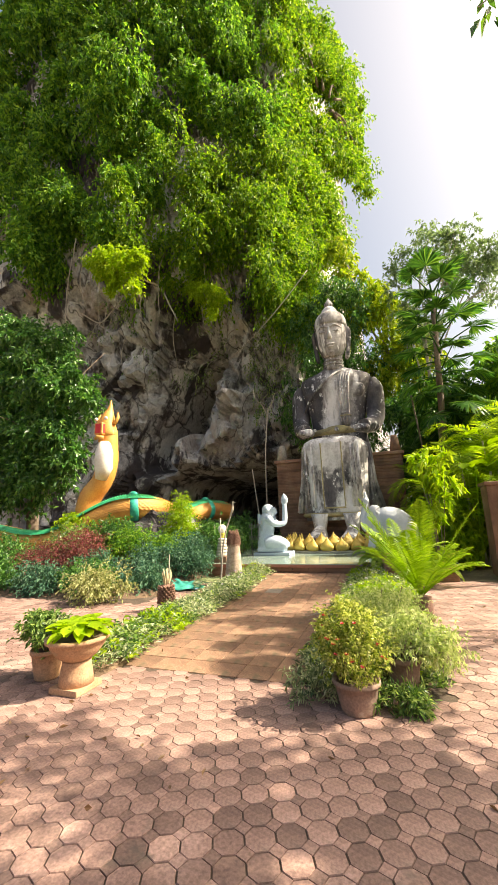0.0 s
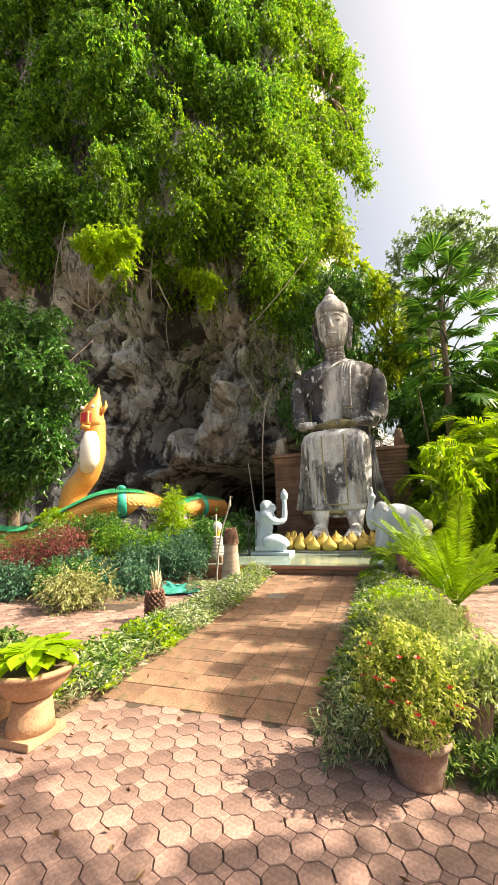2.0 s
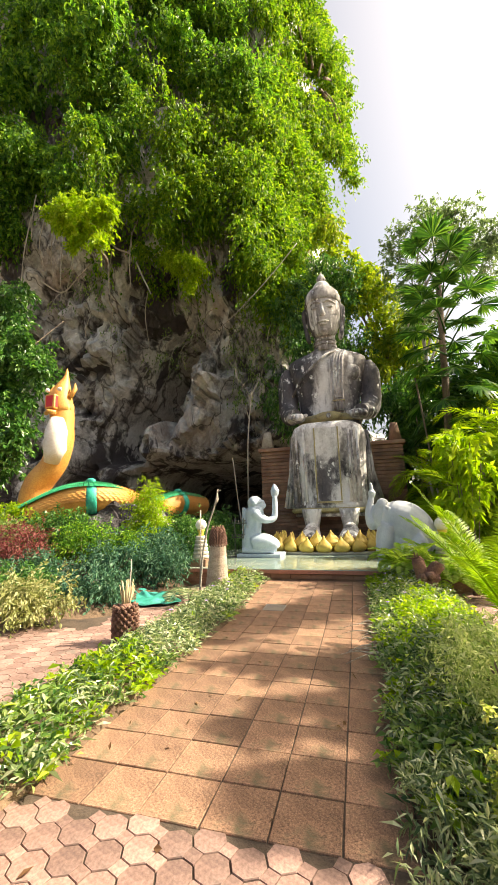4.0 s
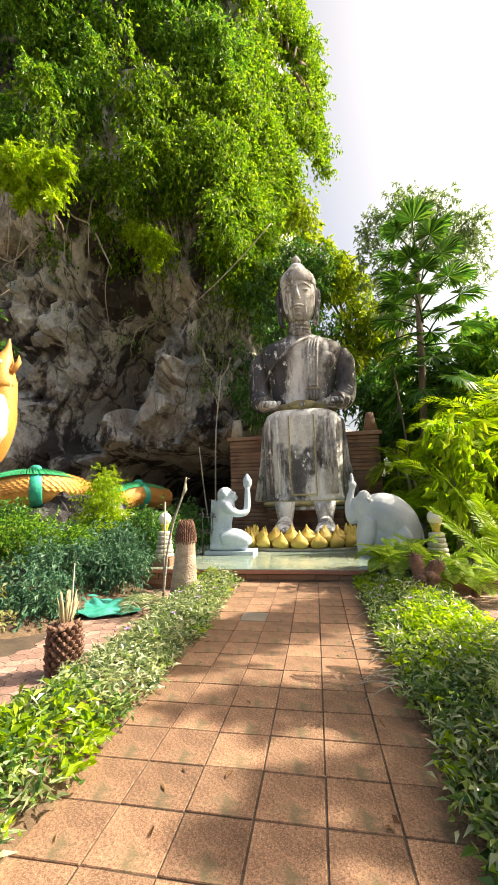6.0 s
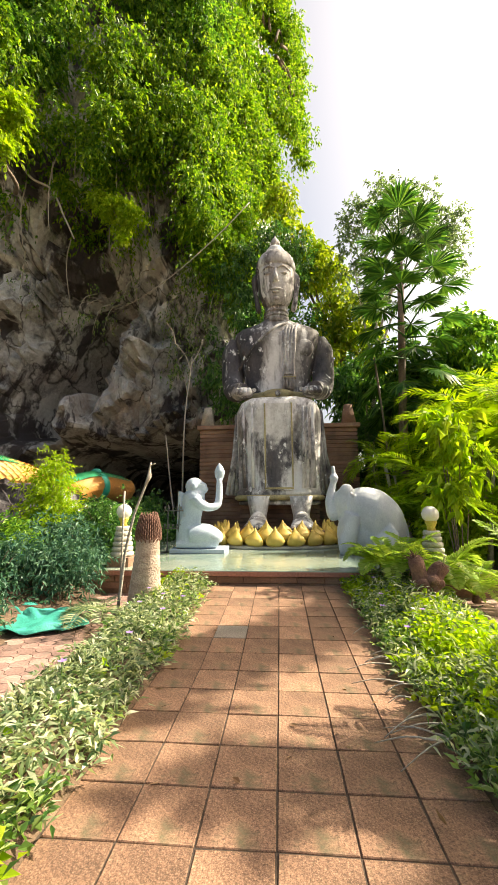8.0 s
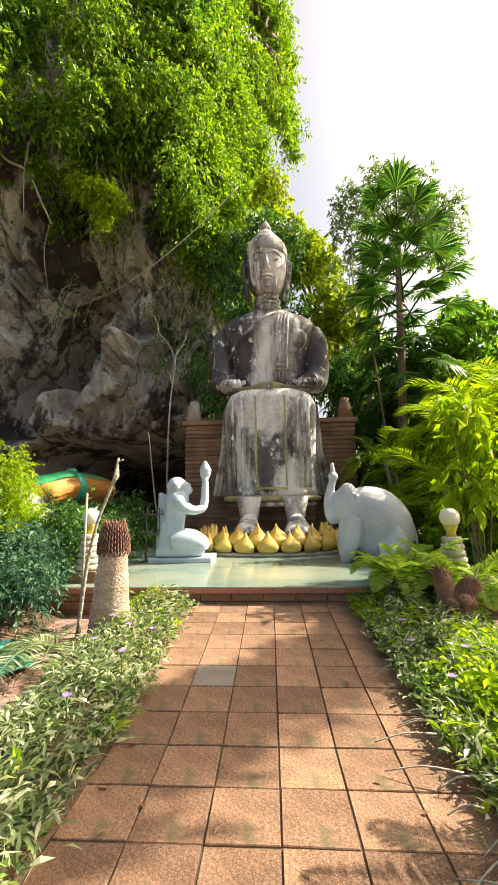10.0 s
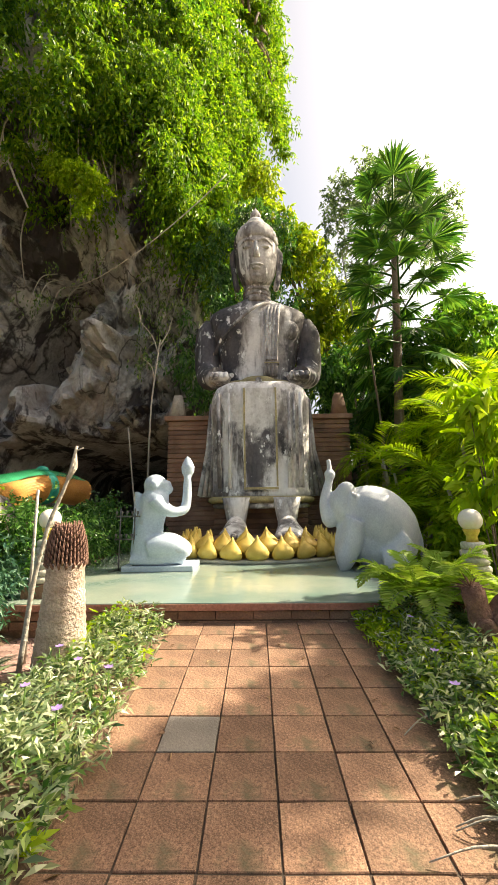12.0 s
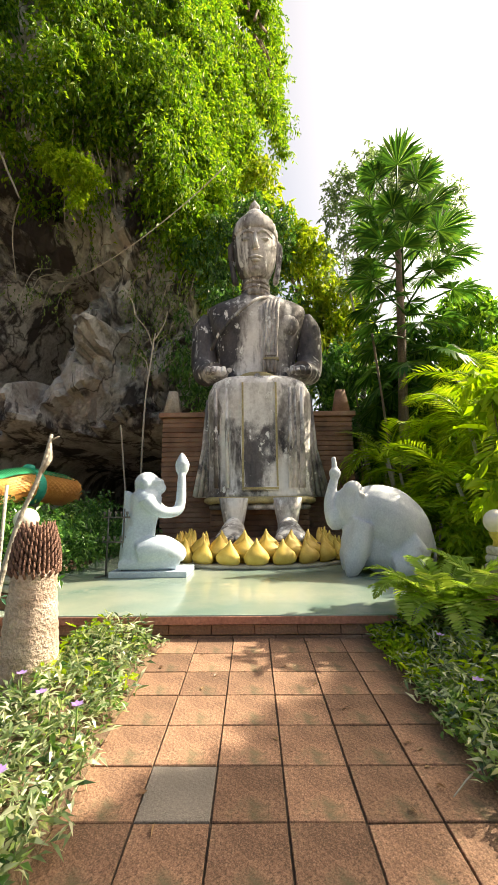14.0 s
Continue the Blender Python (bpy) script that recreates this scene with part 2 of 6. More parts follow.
YELLOWCLOTH = surface("yellow_cloth", [(0.3, (0.7, 0.45, 0.02)), (0.7, (0.8, 0.58, 0.05))], 3, 60, 0.8, 0.2)
REDPETAL = leafy("red_petal", (0.4, 0.02, 0.03), (0.55, 0.04, 0.05), (0.68, 0.1, 0.1), 0.3)
SPECKLED = leafy("speckled_yellow_leaf", (0.09, 0.17, 0.02), (0.42, 0.5, 0.1), (0.8, 0.78, 0.38), 0.6, 0.35, 0.5)
VARIEGATED = leafy("variegated_leaf", (0.2, 0.32, 0.08), (0.5, 0.6, 0.26), (0.8, 0.82, 0.58), 0.58, 0.35, 0.5)
PURPLE = leafy("violet_petal", (0.22, 0.1, 0.5), (0.34, 0.2, 0.62), (0.45, 0.32, 0.7), 0.3)

CANOPY = leafy("canopy_leaf", (0.04, 0.13, 0.02), (0.13, 0.31, 0.035), (0.34, 0.54, 0.06), 0.56)
# Yellower copy of CANOPY: the glow of sunlight is put into the colour.
SUNNY = leafy("sunlit_canopy_leaf", (0.05, 0.15, 0.01), (0.16, 0.32, 0.018), (0.36, 0.5, 0.04), 0.58)
YELLOWLEAF = leafy("sunny_yellow_leaf", (0.13, 0.24, 0.015), (0.27, 0.38, 0.022), (0.45, 0.5, 0.05), 0.58)
DARKLEAF = leafy("dark_glossy_leaf", (0.02, 0.08, 0.018), (0.06, 0.19, 0.03), (0.2, 0.38, 0.09), 0.42, 0.3, 0.6)
# Pale grey-green for the slender tree: distance haze is mixed into the leaf colour.
FARLEAF = leafy("hazy_grey_green_leaf", (0.12, 0.2, 0.1), (0.2, 0.3, 0.16), (0.3, 0.4, 0.24), 0.55)
BORDER = leafy("border_leaf", (0.03, 0.1, 0.02), (0.15, 0.28, 0.06), (0.46, 0.58, 0.2), 0.48, 0.3, 0.6)
SILVER = leafy("grey_green_blade", (0.03, 0.08, 0.03), (0.26, 0.35, 0.17), (0.7, 0.72, 0.52), 0.45, 0.3, 0.7)
LIME = leafy("lime_leaf", (0.2, 0.36, 0.015), (0.33, 0.5, 0.02), (0.48, 0.6, 0.05), 0.58)
PALM = leafy("palm_leaf", (0.02, 0.08, 0.02), (0.06, 0.17, 0.03), (0.16, 0.3, 0.05), 0.45, 0.35)
FROND = leafy("cycad_frond", (0.2, 0.36, 0.015), (0.3, 0.48, 0.02), (0.42, 0.58, 0.05), 0.6)
FERN = leafy("fern_leaf", (0.26, 0.42, 0.05), (0.38, 0.54, 0.08), (0.52, 0.64, 0.16), 0.55)
REDLEAF = leafy("dark_red_leaf", (0.1, 0.025, 0.03), (0.24, 0.06, 0.065), (0.42, 0.17, 0.15), 0.4)
CREAMLEAF = leafy("cream_leaf", (0.2, 0.24, 0.08), (0.36, 0.38, 0.16), (0.55, 0.53, 0.3), 0.4)
BLUELEAF = leafy("blue_green_leaf", (0.03, 0.1, 0.07), (0.07, 0.18, 0.11), (0.15, 0.28, 0.17), 0.35)
DEADLEAF = leafy("dry_leaf", (0.12, 0.06, 0.03), (0.22, 0.12, 0.06), (0.36, 0.24, 0.13), 0.2)


# ---- mesh helpers ----
def part(name, bm, material, parent=None, label="", smooth=False):
    """Links a bmesh as one mesh object, under a thing where one is given."""
    me = bpy.data.meshes.new(name)
    bm.normal_update()
    bm.to_mesh(me)
    bm.free()
    for m in material if isinstance(material, (list, tuple)) else [material]:
        me.materials.append(m)
    if smooth:
        me.shade_smooth()
    ob = new(name, me)
    ob.parent = parent
    if label:
        ob["label"] = label
    return ob


def empty(name, at=(0, 0, 0), rz=0.0):
    ob = new(name)
    ob.matrix_world = pose(*at, 0, 0, rz)
    ob.empty_display_size = 0.1
    return ob


def np_mesh(name, verts, quads, material, parent=None, label="", smooth=False):
    """A mesh from arrays of vertices and quads."""
    verts, quads = np.asarray(verts, np.float32), np.asarray(quads, np.int32)
    me = bpy.data.meshes.new(name)
    me.vertices.add(len(verts))
    me.vertices.foreach_set("co", verts.ravel())
    me.loops.add(quads.size)
    me.loops.foreach_set("vertex_index", quads.ravel())
    me.polygons.add(len(quads))
    me.polygons.foreach_set("loop_start", np.arange(len(quads), dtype=np.int32) * 4)
    me.update(calc_edges=True)
    me.validate()
    me.materials.append(material)
    if smooth:
        me.shade_smooth()
    else:
        me.shade_flat()
    ob = new(name, me)
    ob.parent = parent
    if label:
        ob["label"] = label
    return ob


def box(bm, lo, hi, bev=0.0, mi=0):
    c, s = [(a + b) / 2 for a, b in zip(lo, hi)], [b - a for a, b in zip(lo, hi)]
    r = bmesh.ops.create_cube(bm, size=1, matrix=Matrix.Translation(c) @ Matrix.Diagonal((*s, 1)))
    faces = set(f for v in r["verts"] for f in v.link_faces)
    for f in faces:
        f.material_index = mi
    if bev:
        edges = list(set(e for v in r["verts"] for e in v.link_edges))
        bmesh.ops.bevel(bm, geom=edges, offset=bev, segments=2, affect="EDGES", profile=0.6)


def skin(bm, rings, mi=0, caps=True):
    """Joins rings of equally many points into a closed skin."""
    vs = [[bm.verts.new(p) for p in ring] for ring in rings]
    n = len(vs[0])
    for a, b in zip(vs, vs[1:]):
        for i in range(n):
            f = bm.faces.new((a[i], a[(i + 1) % n], b[(i + 1) % n], b[i]))
            f.material_index, f.smooth = mi, True
    if caps:
        for ring in (list(reversed(vs[0])), vs[-1]):
            bm.faces.new(ring).material_index = mi
    return vs


def ellipse_ring(cx, cy, z, rx, ry, n=32, power=2.0, wave=None):
    out = []
    for i in range(n):
        a = 2 * math.pi * i / n
        c, s = math.cos(a), math.sin(a)
        k = wave(a, z) if wave else 1.0
        out.append(Vector((cx + k * rx * math.copysign(abs(c) ** (2 / power), c), cy + k * ry * math.copysign(abs(s) ** (2 / power), s), z)))
    return out


def loft(bm, levels, cx=0.0, cy=0.0, n=32, power=2.0, mi=0, wave=None, offset=(0, 0)):
    """A body of upright elliptic sections: levels of (z, rx, ry[, dx, dy])."""
    rings = []
    for lv in levels:
        z, rx, ry = lv[:3]
        dx, dy = lv[3:] if len(lv) > 3 else (0, 0)
        rings.append(ellipse_ring(cx + dx, cy + dy, z, rx, ry, n, power, wave))
    return skin(bm, rings, mi)


def tube(bm, pts, radii, n=10, mi=0, flat=1.0, rough=0.0):
    """A tapering tube along points."""
    pts = [Vector(p) for p in pts]
    rings, side = [], None
    for i, p in enumerate(pts):
        d = (pts[min(i + 1, len(pts) - 1)] - pts[max(i - 1, 0)]).normalized()
        if side is None:
            side = d.cross(Vector((0, 0, 1)) if abs(d.z) < 0.9 else Vector((1, 0, 0))).normalized()
        side = (side - d * side.dot(d)).normalized()
        up = d.cross(side)
        r = radii[i] if isinstance(radii, (list, tuple)) else radii
        ring = []
        for k in range(n):
            a = 2 * math.pi * k / n
            q = p + side * math.cos(a) * r + up * math.sin(a) * r * flat
            if rough:
                q += noise.noise_vector(q * 3.1) * rough * r
            ring.append(q)
        rings.append(ring)
    skin(bm, rings, mi)


def smooth_path(pts, steps=6):
    """Catmull-Rom through points."""
    P = [Vector(p) for p in pts]
    P = [P[0] * 2 - P[1]] + P + [P[-1] * 2 - P[-2]]
    out = []
    for i in range(1, len(P) - 2):
        for k in range(steps):
            t = k / steps
            out.append(0.5 * (2 * P[i] + (P[i + 1] - P[i - 1]) * t + (2 * P[i - 1] - 5 * P[i] + 4 * P[i + 1] - P[i + 2]) * t * t + (3 * P[i] - P[i - 1] - 3 * P[i + 1] + P[i + 2]) * t ** 3))
    return out + [P[-2]]


def ball(bm, c, r, mi=0, seg=16):
    r = r if isinstance(r, (tuple, list)) else (r, r, r)
    res = bmesh.ops.create_uvsphere(bm, u_segments=seg, v_segments=max(6, seg // 2), radius=1, matrix=Matrix.Translation(c) @ Matrix.Diagonal((*r, 1)))
    for f in set(f for v in res["verts"] for f in v.link_faces):
        f.material_index, f.smooth = mi, True


def unit(a):
    return a / np.maximum(np.linalg.norm(a, axis=1, keepdims=True), 1e-6)


def leaf_arrays(pos, way, length, width, rng, fold=0.25, droop=0.15):
    """Folded leaf blades (one quad each) at pos, growing along way."""
    n = len(pos)
    way = unit(way)
    L = (length * rng.uniform(0.6, 1.25, n))[:, None]
    W = (width * rng.uniform(0.7, 1.2, n))[:, None]
    side = unit(np.cross(way, rng.normal(0, 1, (n, 3)) * [0.7, 0.7, 0.7] + [0, 0, 1]))
    nor = np.cross(side, way)
    mid = pos + way * L * 0.45
    v = np.stack([pos, mid + side * W / 2 + nor * W * fold, pos + way * L - np.array([0, 0, 1]) * L * droop, mid - side * W / 2 + nor * W * fold], 1)
    return v.reshape(-1, 3), np.arange(4 * n).reshape(n, 4)


def sprays(centres, radii, per, rng, hang=0.3, spread=1.0):
    """Leaf places and ways: twigs that start in the clumps and bend outwards and down."""
    pos, way = [], []
    for c, r in zip(centres, radii):
        twigs = max(3, per // 9)
        d = unit(rng.normal(0, 1, (twigs, 3)) * [1, 1, 0.7] + [0, 0, 0.15 - hang])
        start = np.asarray(c) + rng.normal(0, 0.25, (twigs, 3)) * r
        for k in range(twigs):
            s = rng.uniform(0.1, 1.0, 9)[:, None]
            p = start[k] + d[k] * s * r * spread - np.array([0, 0, 1]) * hang * r * s ** 2
            pos.append(p)
            way.append(d[k] * 0.6 + rng.normal(0, 0.55, (9, 3)) + [0, 0, -hang])
    return np.concatenate(pos), np.concatenate(way)


def foliage(name, centres, radii, per, leaf, material, seed, parent=None, hang=0.3, label="", spread=1.0, fold=0.25):
    rng = np.random.default_rng(seed)
    p, w = sprays(centres, radii, per, rng, hang, spread)
    return np_mesh(name, *leaf_arrays(p, w, leaf[0], leaf[1], rng, fold), material, parent, label)


def in_blobs(blobs, n, rng, shell=0.45):
    """Random points in ellipsoids (centre, radii), mostly near their skins."""
    vol = np.array([b[1][0] * b[1][1] * b[1][2] for b in blobs]) ** 0.67
    which = rng.choice(len(blobs), n, p=vol / vol.sum())
    d = unit(rng.normal(0, 1, (n, 3))) * (rng.uniform(shell ** 3, 1, n) ** (1 / 3))[:, None]
    return np.array([blobs[w][0] for w in which]) + d * np.array([blobs[w][1] for w in which])


def tree(name, label, base_at, top, blobs, clumps, per, leaf, material, seed, radius=0.15, bark=None, hang=0.3, clump_r=0.5, category="tree", lean=0.3):
    """A tapered trunk with limbs to each mass of leaves, and a crown of many clumps."""
    rng = np.random.default_rng(seed)
    th = empty(name, base_at)
    inv = np.array(base_at)
    bm = bmesh.new()
    b0, t0 = Vector(base_at), Vector(top)
    pts = [b0 + (t0 - b0) * k / 5 + Vector((rng.normal(0, lean) * 0.3, rng.normal(0, lean) * 0.3, 0)) * (0 < k < 5) for k in range(6)]
    pts = smooth_path([p - b0 for p in pts], 3)
    tube(bm, pts, [radius * (1.25 - 0.95 * i / (len(pts) - 1)) for i in range(len(pts))], 9, rough=0.25)
    part("trunk", bm, bark or BARK, th, smooth=True)
    for c, r in blobs:
        bm = bmesh.new()
        j = pts[int(len(pts) * rng.uniform(0.45, 0.9))]
        e = Vector(c) - b0
        m = (j + e) / 2 + Vector((rng.normal(0, 0.2), rng.normal(0, 0.2), 0.25))
        lp = smooth_path([j, m, e], 4)
        tube(bm, lp, [radius * (0.5 - 0.42 * i / (len(lp) - 1)) for i in range(len(lp))], 6)
        for k in range(3):
            q = e + Vector(rng.normal(0, 0.5, 3)) * r[0]
            tube(bm, [lp[-5 + k], (lp[-5 + k] + q) / 2 + Vector((0, 0, 0.1)), q], [radius * 0.16, radius * 0.1, radius * 0.04], 5)
        part("limb", bm, bark or BARK, th, smooth=True)
    cen = in_blobs(blobs, clumps, rng) - inv
    foliage("crown", cen, rng.uniform(0.6, 1.3, clumps) * clump_r, per, leaf, material, seed + 1, th, hang)
    return tagged(th, label, category)


# ---- ground, path and platform ----
def path_height(y):
    """The path climbs a little towards the platform."""
    return 0.14 * min(1.0, max(0.0, (y + 2.4) / 2.4))


PLAT = 0.33
bm = bmesh.new()
bmesh.ops.create_grid(bm, x_segments=60, y_segments=60, size=400, matrix=Matrix.Translation((0, 0, -0.05)))
tagged(part("ground", bm, EARTH), "bare brown earth between the beds and far beyond", "ground", kind="structure")

bm = bmesh.new()
box(bm, (-9.0, -14.0, -0.06), (9.5, 0.2, -0.007))
pavement = tagged(part("pavement", bm, MORTAR), "plaza of octagonal reddish clay pavers with dark joints", "pavement", kind="structure")

bm = bmesh.new()
vs = []
for k in range(13):
    y = -5.4 + 5.4 * k / 12
    vs.append([bm.verts.new((x, y, path_height(y) + d)) for x, d in ((-0.97, -0.06), (-0.97, -0.012), (0.97, -0.012), (0.97, -0.06))])
for a, b in zip(vs, vs[1:]):
    for i in range(3):
        bm.faces.new((a[i], b[i], b[i + 1], a[i + 1]))
bm.faces.new(vs[0])
bm.faces.new(list(reversed(vs[-1])))
bmesh.ops.recalc_face_normals(bm, faces=bm.faces)
path = tagged(part("path", bm, MORTAR), "straight garden path of square brown gravel tiles", "path", kind="structure")

# platform: a raised floor with a red-edged front and two brick courses
bm = bmesh.new()
box(bm, (-2.9, 0.03, 0.0), (2.9, 9.0, PLAT - 0.07), 0.01)
platform = tagged(part("platform", bm, BRICK), "low platform with a polished pale green top and brick front", "platform", kind="structure")
bm = bmesh.new()
box(bm, (-2.95, -0.02, PLAT - 0.066), (2.95, 9.05, PLAT), 0.012)
part("platform_top", bm, TERRAZZO, platform, "polished pale green terrazzo top")
bm = bmesh.new()
box(bm, (-2.95, -0.03, PLAT - 0.075), (2.95, -0.022, PLAT - 0.012), 0.002)
part("edge_band", bm, REDEDGE, platform, "red painted edge")
for row in range(2):
    for k in range(16):
        bm = bmesh.new()
        x0 = -2.9 + 0.37 * k - 0.18 * row
        box(bm, (max(-2.9, x0 + 0.004), 0.0, 0.075 + row * 0.09), (min(2.9, x0 + 0.366), 0.05, 0.155 + row * 0.09), 0.006)
        part("brick", bm, BRICK, platform)


# ---- cliff ----
def bell(v, mid, half, power=2):
    return math.exp(-(abs(v - mid) / half) ** power)


def cliff_y(x, z):
    """Depth of the limestone face: a hollow at the foot, an overhang above."""
    y = 13.5
    y += 17.0 * math.exp(-(z / (4.1 + 0.1 * (x + 7))) ** 10) * bell(x, -6.4, 4.6, 10)
    up = 1 / (1 + math.exp(-(z - 16.0) / 1.2))
    brow = 10.6 + 0.5 * max(-6.0, x + 6) + 0.16 * max(0.0, z - 14)
    y += up * (brow - y)
    y -= 0.42 * max(0.0, -9 - x) * (1 - up)
    back = 1 / (1 + math.exp(-(z - 7.5) / 0.9))
    y += (1.8 + 4.2 * back) * max(0.0, x + 3.3 * back - 0.5)
    return y


def cliff_relief(x, z):
    """What stands out of the face: slanting slabs, a deep slanting cleft, a pale hanging block."""
    b = noise.fractal(Vector((x * 0.5, z * 0.33, 7.0)), 0.9, 2.2, 6)
    a = noise.ridged_multi_fractal(Vector((x * 0.2 + z * 0.05, z * 0.12, 3.0)), 0.8, 2.2, 7, 1.0, 2.0)
    wx, wz = x + 0.9 * noise.noise((x * 0.4, z * 0.4, 11.0)), z + 0.9 * noise.noise((x * 0.4, z * 0.4, 17.0))
    u = (wz * 0.75 - wx * 0.65) / 2.0
    slab = (1 - u % 1.0) * (0.5 + 0.9 * noise.cell(Vector((math.floor(u), wx * 0.28, 4.0))))
    v = (wz * 0.5 + wx * 0.8) / 1.1
    step = noise.cell(Vector((math.floor(v), math.floor(u * 1.7), 2.0)))
    out = slab * 1.2 + (a - 1.0) * 1.3 + b * 0.8 + step * 0.8
    cleft = bell((x + 10.4) - 0.42 * (z - 9.0), 0.0, 1.25, 4) * bell(z, 8.6, 3.9, 6)
    out -= 9.0 * cleft
    out += 1.5 * bell(x + 0.25 * (z - 5.4), -10.0, 0.75, 6) * bell(z, 5.4, 1.5, 6)
    out += 1.6 * bell(x - 0.5 * (z - 8.5), -6.8, 1.1, 4) * bell(z, 8.3, 4.0, 6)
    return out, b


bm = bmesh.new()
NX, NZ = 250, 190
grid = []
for i in range(NX + 1):
    col = []
    x = -34 + 38.5 * i / NX
    for j in range(NZ + 1):
        z = -0.3 + 64 * (j / NZ) ** 1.6
        out, b = cliff_relief(x, z)
        low = 1 / (1 + math.exp((x + 0.1) * 2.2))
        zt = z if z < 7 else 7 + (z - 7) * (0.12 + 0.88 * low)
        calm = (0.25 + 0.75 / (1 + math.exp((z - 16.5) / 0.8))) * (1 - 0.5 * math.exp(-(z / 3.5) ** 2 - ((x + 6.6) / 4.4) ** 2))
        col.append(bm.verts.new((x + b * 0.3, cliff_y(x, z) - out * calm, zt + b * 0.25)))
    grid.append(col)
for i in range(NX):
    for j in range(NZ):
        bm.faces.new((grid[i][j], grid[i + 1][j], grid[i + 1][j + 1], grid[i][j + 1]))
tagged(part("cliff", bm, ROCK), "grey limestone cliff with dark clefts, a hollow at its foot", "cliff", kind="structure")

# ---- the seated statue on its brick throne ----
def seated_statue():
    bm = bmesh.new()
    fold = lambda a, z: 1 + 0.012 * math.sin(a * 22) + 0.01 * math.sin(a * 47 + z)
    CX = 0.03
    # robe over the shins, knees rounded
    loft(bm, [(1.42, 1.08, 0.62), (1.55, 1.12, 0.66), (1.62, 1.07, 0.62), (2.2, 1.08, 0.62), (2.9, 1.1, 0.62), (3.4, 1.13, 0.66), (3.72, 1.12, 0.66), (3.95, 1.02, 0.6), (4.08, 0.82, 0.45)], CX, 4.8, 72, 3.2, 0, fold)
    # thighs
    for sx in (-1, 1):
        tube(bm, smooth_path([(CX + sx * 0.56, 4.75, 3.52), (CX + sx * 0.6, 5.8, 3.6), (CX + sx * 0.62, 7.2, 3.75)], 4), [0.56, 0.6, 0.63, 0.65, 0.67, 0.68, 0.69, 0.7, 0.7], 20, 0, 0.95)
    box(bm, (CX - 0.9, 4.9, 3.2), (CX + 0.9, 7.0, 4.0), 0.12)
    # centre panel with raised borders down the robe
    for x0, x1, d, mi in ((-0.34, 0.34, 0.03, 0), (-0.38, -0.31, 0.06, 1), (0.31, 0.38, 0.06, 1)):
        box(bm, (CX + x0, 4.16 - d, 1.66), (CX + x1, 4.3, 3.86), 0.015, mi)
    box(bm, (CX - 0.38, 4.1, 1.60), (CX + 0.38, 4.3, 1.68), 0.015, 1)
    for x, w in ((0.62, 0.05), (0.72, 0.03), (0.86, 0.06), (-0.66, 0.04), (-0.88, 0.05)):
        tube(bm, [(CX + x, 4.17, 1.65), (CX + x * 1.02, 4.16, 2.7), (CX + x * 1.04, 4.18, 3.75)], [w, w * 0.9, w * 0.6], 8)
    # hem bands
    loft(bm, [(1.34, 1.12, 0.68), (1.38, 1.18, 0.74), (1.44, 1.18, 0.74), (1.48, 1.12, 0.7)], CX, 4.8, 72, 3.2, 1)
    loft(bm, [(1.22, 1.02, 0.6), (1.25, 1.08, 0.64), (1.31, 1.08, 0.64), (1.34, 1.02, 0.6)], CX, 4.82, 72, 3.2, 0)
    # cloth falling beside the legs
    for sx, wd in ((-1, 0.8), (1, 1.05)):
        skin(bm, [[Vector((CX + sx * 0.9, 5.2, 4.0)), Vector((CX + sx * (0.95 + 0.3 * wd), 5.25, 3.9)), Vector((CX + sx * (0.95 + 0.3 * wd), 5.6, 3.9)), Vector((CX + sx * 0.9, 5.7, 4.0))],
                  [Vector((CX + sx * 1.0, 5.2, 2.6)), Vector((CX + sx * (1.0 + 0.35 * wd), 5.25, 2.6)), Vector((CX + sx * (1.0 + 0.35 * wd), 5.5, 2.6)), Vector((CX + sx * 1.0, 5.55, 2.6))],
                  [Vector((CX + sx * 1.0, 5.2, 1.5)), Vector((CX + sx * (1.0 + 0.6 * wd), 5.2, 1.5)), Vector((CX + sx * (1.0 + 0.6 * wd), 5.4, 1.5)), Vector((CX + sx * 1.0, 5.5, 1.5))]])
        for k in range(3):
            tube(bm, [(CX + sx * (1.1 + 0.05 * k), 5.22, 3.8), (CX + sx * (1.14 + 0.07 * k), 5.18, 2.6), (CX + sx * (1.2 + 0.13 * k), 5.16, 1.52)], [0.035, 0.05, 0.06], 8)
    # torso and shoulders
    loft(bm, [(3.7, 1.3, 0.78), (4.3, 1.18, 0.74), (4.9, 1.08, 0.68), (5.5, 1.14, 0.7), (6.1, 1.28, 0.76), (6.6, 1.42, 0.78), (6.95, 1.5, 0.72), (7.15, 1.46, 0.62), (7.3, 1.25, 0.52), (7.45, 0.8, 0.46), (7.6, 0.5, 0.42)], CX, 7.25, 48, 2.7)
    for sx in (-1, 1):
        ball(bm, (CX + sx * 0.62, 6.72, 6.45), (0.62, 0.22, 0.45))
        # arms, hand on the lap
        tube(bm, smooth_path([(CX + sx * 1.4, 7.28, 6.9), (CX + sx * 1.55, 7.25, 6.5), (CX + sx * 1.55, 7.15, 5.8), (CX + sx * 1.52, 6.9, 5.2), (CX + sx * 1.36, 6.2, 4.78), (CX + sx * 1.08, 5.55, 4.62)], 4),
             [0.3 + 0.08 * min(1, k / 4) - 0.011 * max(0, k - 9) for k in range(21)], 18)
        ball(bm, (CX + sx * 1.02, 5.42, 4.52), (0.3, 0.34, 0.16))
